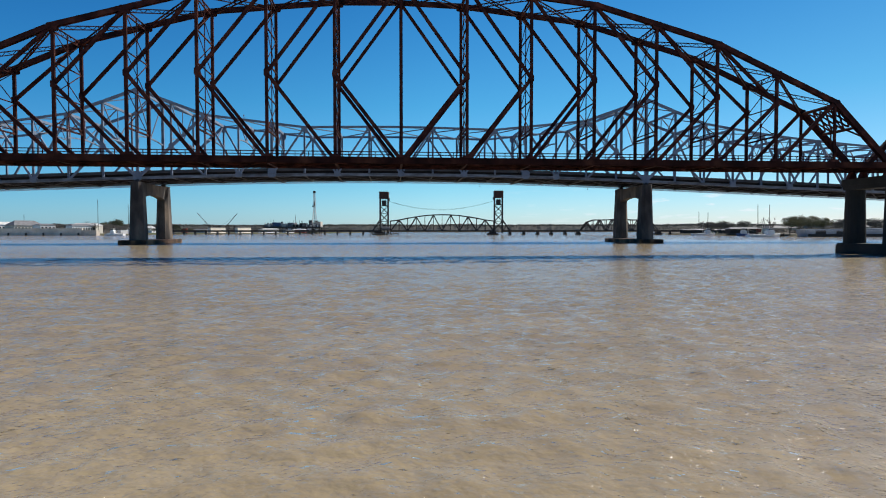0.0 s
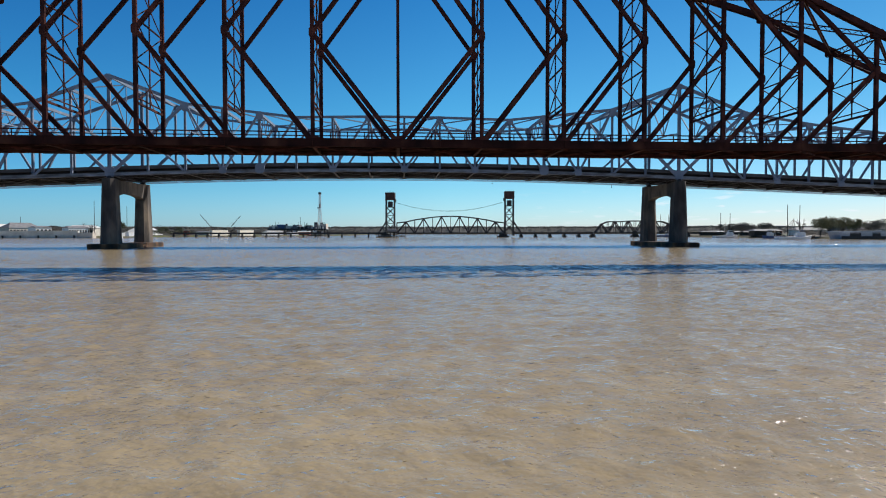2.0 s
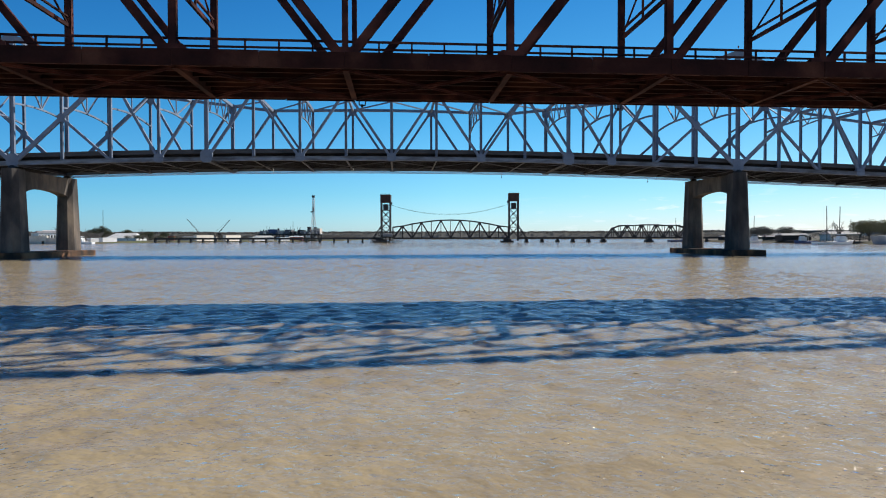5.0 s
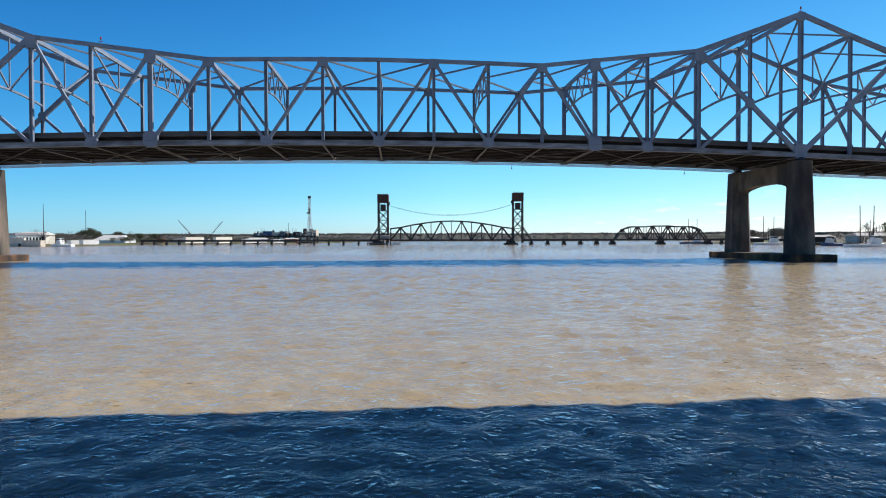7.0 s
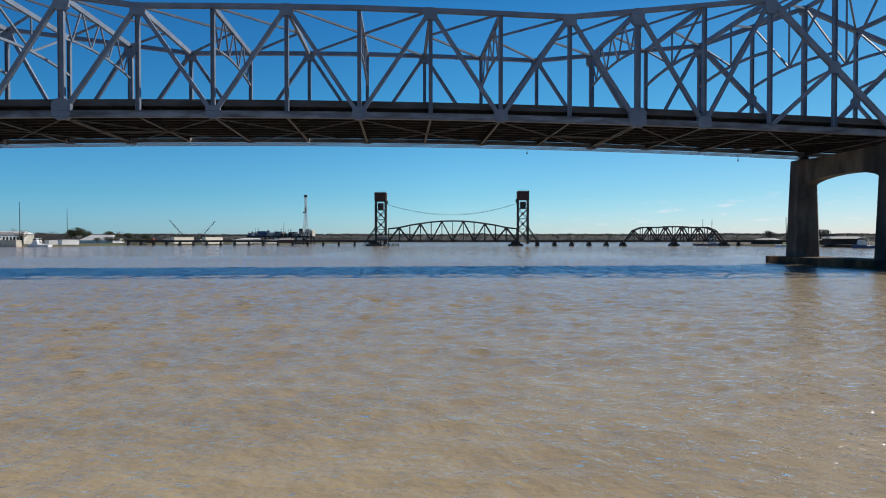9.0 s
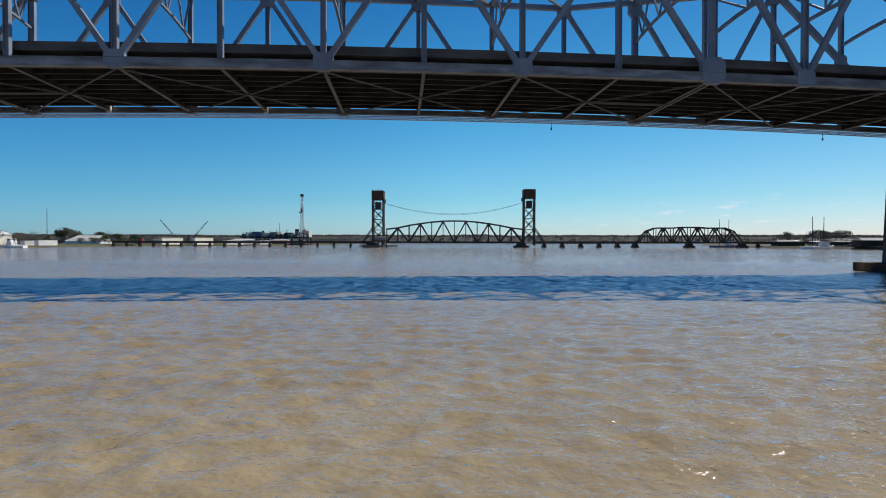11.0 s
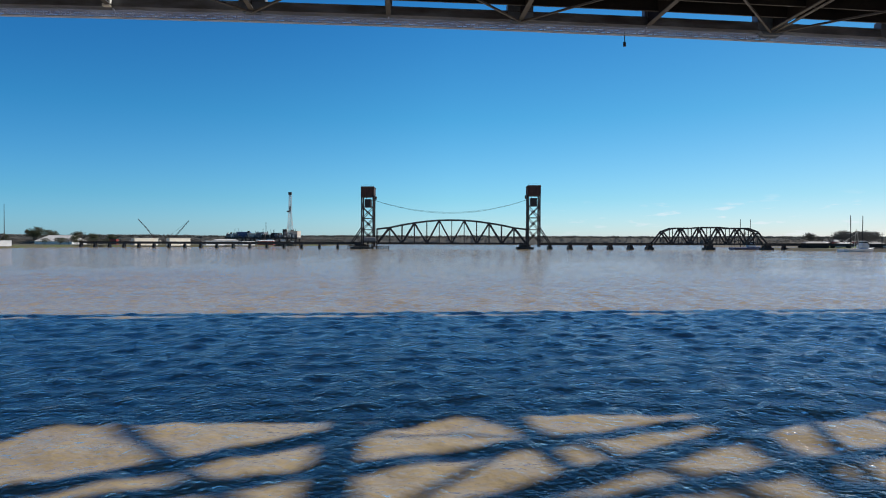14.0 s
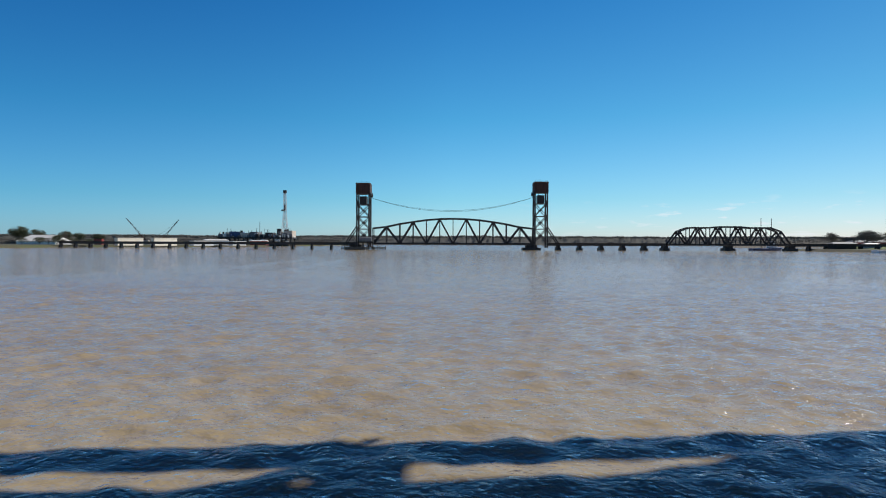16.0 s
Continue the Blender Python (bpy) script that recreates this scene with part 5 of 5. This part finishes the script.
    part("derrick", bm, coloured("faded_red_white_steel", [(0.58, 0.52, 0.50), (0.78, 0.75, 0.73)], 0.1, 0.6), r, "pale steel lattice derrick")
    bm = mesh()
    box(bm, 28.3, 31.7, -1.7, 1.7, 59, 62)
    part("crown_block", bm, BLACK, r)
    bm = mesh()
    box(bm, 26.6, 29, -2, 2, 39, 40.5)
    part("racking_board", bm, BLACK, r)
    bm = mesh()
    bar(bm, (2, 0, 14), (2, 0, 27), 0.4, 0.4)
    part("flare_stack", bm, BLACK, r)
    return r


rig()


# ---- moored boats and the east bank ----
def trawler(x, y, turn, length, mast, hull, label, outrig=True):
    b = thing("trawler", pose(x, y, 0, 0, 0, turn), label, "boat", "moored boats")
    L, W = length / 2, length * 0.14
    bm = mesh()
    rows = []
    for z, k, rake in ((-0.8, 0.75, 0.86), (0.3, 0.95, 0.93), (1.6, 1.0, 1.0)):
        row = []
        for u, hw in ((-1.0, 0.85), (-0.5, 1.0), (0.1, 1.0), (0.55, 0.8), (0.85, 0.4), (1.0 * rake, 0.02)):
            row.append((u * L, hw * W * k, z + (0.9 * max(0, u) ** 2 * (z > 1))))
        rows.append([bm.verts.new(p) for p in row] + [bm.verts.new((p[0], -p[1], p[2])) for p in row[::-1]])
    for lo, hi in zip(rows, rows[1:]):
        for i in range(len(lo)):
            j = (i + 1) % len(lo)
            bm.faces.new((lo[i], lo[j], hi[j], hi[i]))
    bm.faces.new(rows[-1])
    part("hull", bm, hull, b)
    bm = mesh()
    box(bm, L * 0.1, L * 0.55, -W * 0.6, W * 0.6, 1.8, 4.2)
    tapered(bm, 4.2, 6.2, (L * 0.15, W * 0.5), (L * 0.13, W * 0.46), (L * 0.36, 0))
    cabin = part("wheelhouse", bm, WHITE, b)
    bm = mesh()
    box(bm, L * 0.22, L * 0.502, -W * 0.51, W * 0.51, 5.0, 5.8)
    part("window", bm, GLASS_DARK, cabin)
    bm = mesh()
    for y2 in (-1, 1):
        bar(bm, (-L * 0.05, y2 * W * 0.6, 1.6), (-L * 0.05, y2 * W * 0.15, mast * 0.55), 0.22, 0.22)
    bar(bm, (-L * 0.05, 0, mast * 0.5), (-L * 0.05, 0, mast * 0.62), 0.22, 0.22)
    part("mast", bm, WALL, b)
    bm = mesh()
    bar(bm, (-L * 0.05, 0, mast * 0.5), (-L * 0.7, 0, mast * 0.3), 0.2, 0.2)
    part("boom", bm, WALL, b)
    for x, y2, z in ((L * 0.9, 0.2, 2.6), (L * 0.9, -0.2, 2.6), (-L * 0.95, W * 0.7, 1.8), (-L * 0.95, -W * 0.7, 1.8)):
        bm = mesh()
        bar(bm, (-L * 0.05, 0, mast * 0.58), (x, y2, z), 0.07, 0.07)
        part("stay", bm, BLACK, b)
    if outrig:
        for y2 in (-1, 1):
            bm = mesh()
            p, q = Vector((-L * 0.05 + y2 * 5.0, y2 * W * 0.5, 1.8)), Vector((-L * 0.05 + y2 * 5.6, y2 * W * 0.6, mast))
            cylinder(bm, p, q, 0.26, 7, 0.2)
            part("outrigger", bm, BLACK, b)
    return b


TR = "white steel shrimp trawler with raised outriggers moored at the bank"
trawler(226, 421, 4, 24, 22.5, WHITE, TR)
trawler(236, 541, 8, 22, 21, WHITE, TR)
trawler(239, 470, 176, 17, 11, BLUE, "blue-hulled trawler with lowered gear moored at the bank", False)
trawler(218, 636, 10, 24, 22.5, BLUE, "dark-hulled trawler moored behind the rail bridge")
trawler(372, 765, 6, 30, 14, WHITE, "white steel trawler with lowered gear moored far up the river", False)
trawler(-297, 548, 172, 17, 7, WHITE, "small white workboat with a dark-windowed cabin moored at the dock", False)
trawler(-305, 556, 10, 12, 6, WHITE, "small white workboat moored at the dock", False)

barge = thing("barge", pose(300, 420, 0, 0, 0, -3), "long pale grey-blue barge hull moored at the east bank", "barge")
bm = mesh()
hexa(bm, [((-48 if c > 0 else -45.8) if a < 0 else 50.4, b * 6.5, -1 if c < 0 else (5.2 if a < 0 else 6.4)) for a, b, c in CORNERS])
part("hull", bm, coloured("pale_barge_paint", [(0.22, 0.25, 0.29), (0.36, 0.38, 0.40)], 0.12, 0.6), barge)
bm = mesh()
box(bm, -46.2, 50.5, -6.8, 6.8, -0.5, 2.1)
part("rubbing_strake", bm, BLACK, barge)
for x0, x1 in ((-41, -34), (-27, -22)):                        # dark doors of the low deckhouse at its end
    bm = mesh()
    box(bm, x0, x1, -6.6, -6.52, 2.1, 4.6)
    part("hatch", bm, BLACK, barge)
bm = mesh()
box(bm, -45.5, 50.3, -6.7, -6.4, 4.0, 4.3)
part("rail_strip", bm, WHITE, barge, "pale strip along the hull")

building(285, 500, 24, 12, 5.0, WALL, ROOF, "grey net shed behind the boats", 2.0)
building(262, 522, 22, 10, 4.2, TIMBER, ROOF, "dark boat shed at the landing", 1.5)
building(247, 598, 14, 6, 3.4, TIMBER, ROOF, "low dark timber shed beside the rail track", 1.0)
building(266, 626, 14, 8, 3.6, RAIL_DARK, PALE_ROOF, "low dark shed with a pale roof behind the rail track", 1.0)
building(284, 596, 12, 8, 3.2, TIMBER, ROOF, "low dark timber shed near the wharf", 1.0)
building(300, 648, 11, 6, 2.8, CREAM, PALE_ROOF, "low shed with a pale roof", 1.2)
building(355, 520, 36, 14, 6.0, CREAM, ROOF, "cream warehouse with a grey pitched roof", 3.5)
building(395, 780, 40, 16, 5.0, RED, ROOF, "long brick-red shed with a dark roof", 2.0)
building(345, 680, 14, 8, 3.0, WALL, ROOF, "low grey shed above the grassy slope", 1.2)
building(450, 690, 50, 16, 9.0, ROOF, ROOF, "long dark grey flat-roofed warehouse", 1.0)

bm = mesh()
random.seed(3)
v = [bm.verts.new((284 + 44 * u, 640 + 22 * w, 0.6 + 3.2 * math.sin(math.pi * u) * (w + 0.2) + random.uniform(-0.1, 0.1))) for w in (0, 0.5, 1) for u in (0, 0.2, 0.4, 0.6, 0.8, 1)]
for r in range(2):
    for i in range(5):
        bm.faces.new((v[r * 6 + i], v[r * 6 + i + 1], v[r * 6 + i + 7], v[r * 6 + i + 6]))
me = bpy.data.meshes.new("grass_slope")
bm.to_mesh(me)
bm.free()
me.materials.append(coloured("spring_grass", [(0.07, 0.10, 0.02), (0.13, 0.16, 0.04)], 0.2, 0.95))
tagged(new("grass_slope", me), "bright green grassy slope at the water's edge", "grass", kind="structure")

landing = thing("timber_wharf", pose(0, 0, 0), "low dark timber wharf along the east bank", "wharf")
for i in range(20):
    bm = mesh()
    x, y = 243 + 2.2 * i * (i < 8) + (17 + 6.5 * (i - 8)) * (i >= 8), (440 + 14 * i) if i < 8 else 552 + (i - 8) * 11
    box(bm, x - 2, x + 8, y, y + 11, 0.2, 1.9)
    for k in (-1.6, 3, 7.6):
        cylinder(bm, (x + k, y, -1), (x + k, y, 2.6), 0.25, 6)
    part("bay", bm, TIMBER, landing)
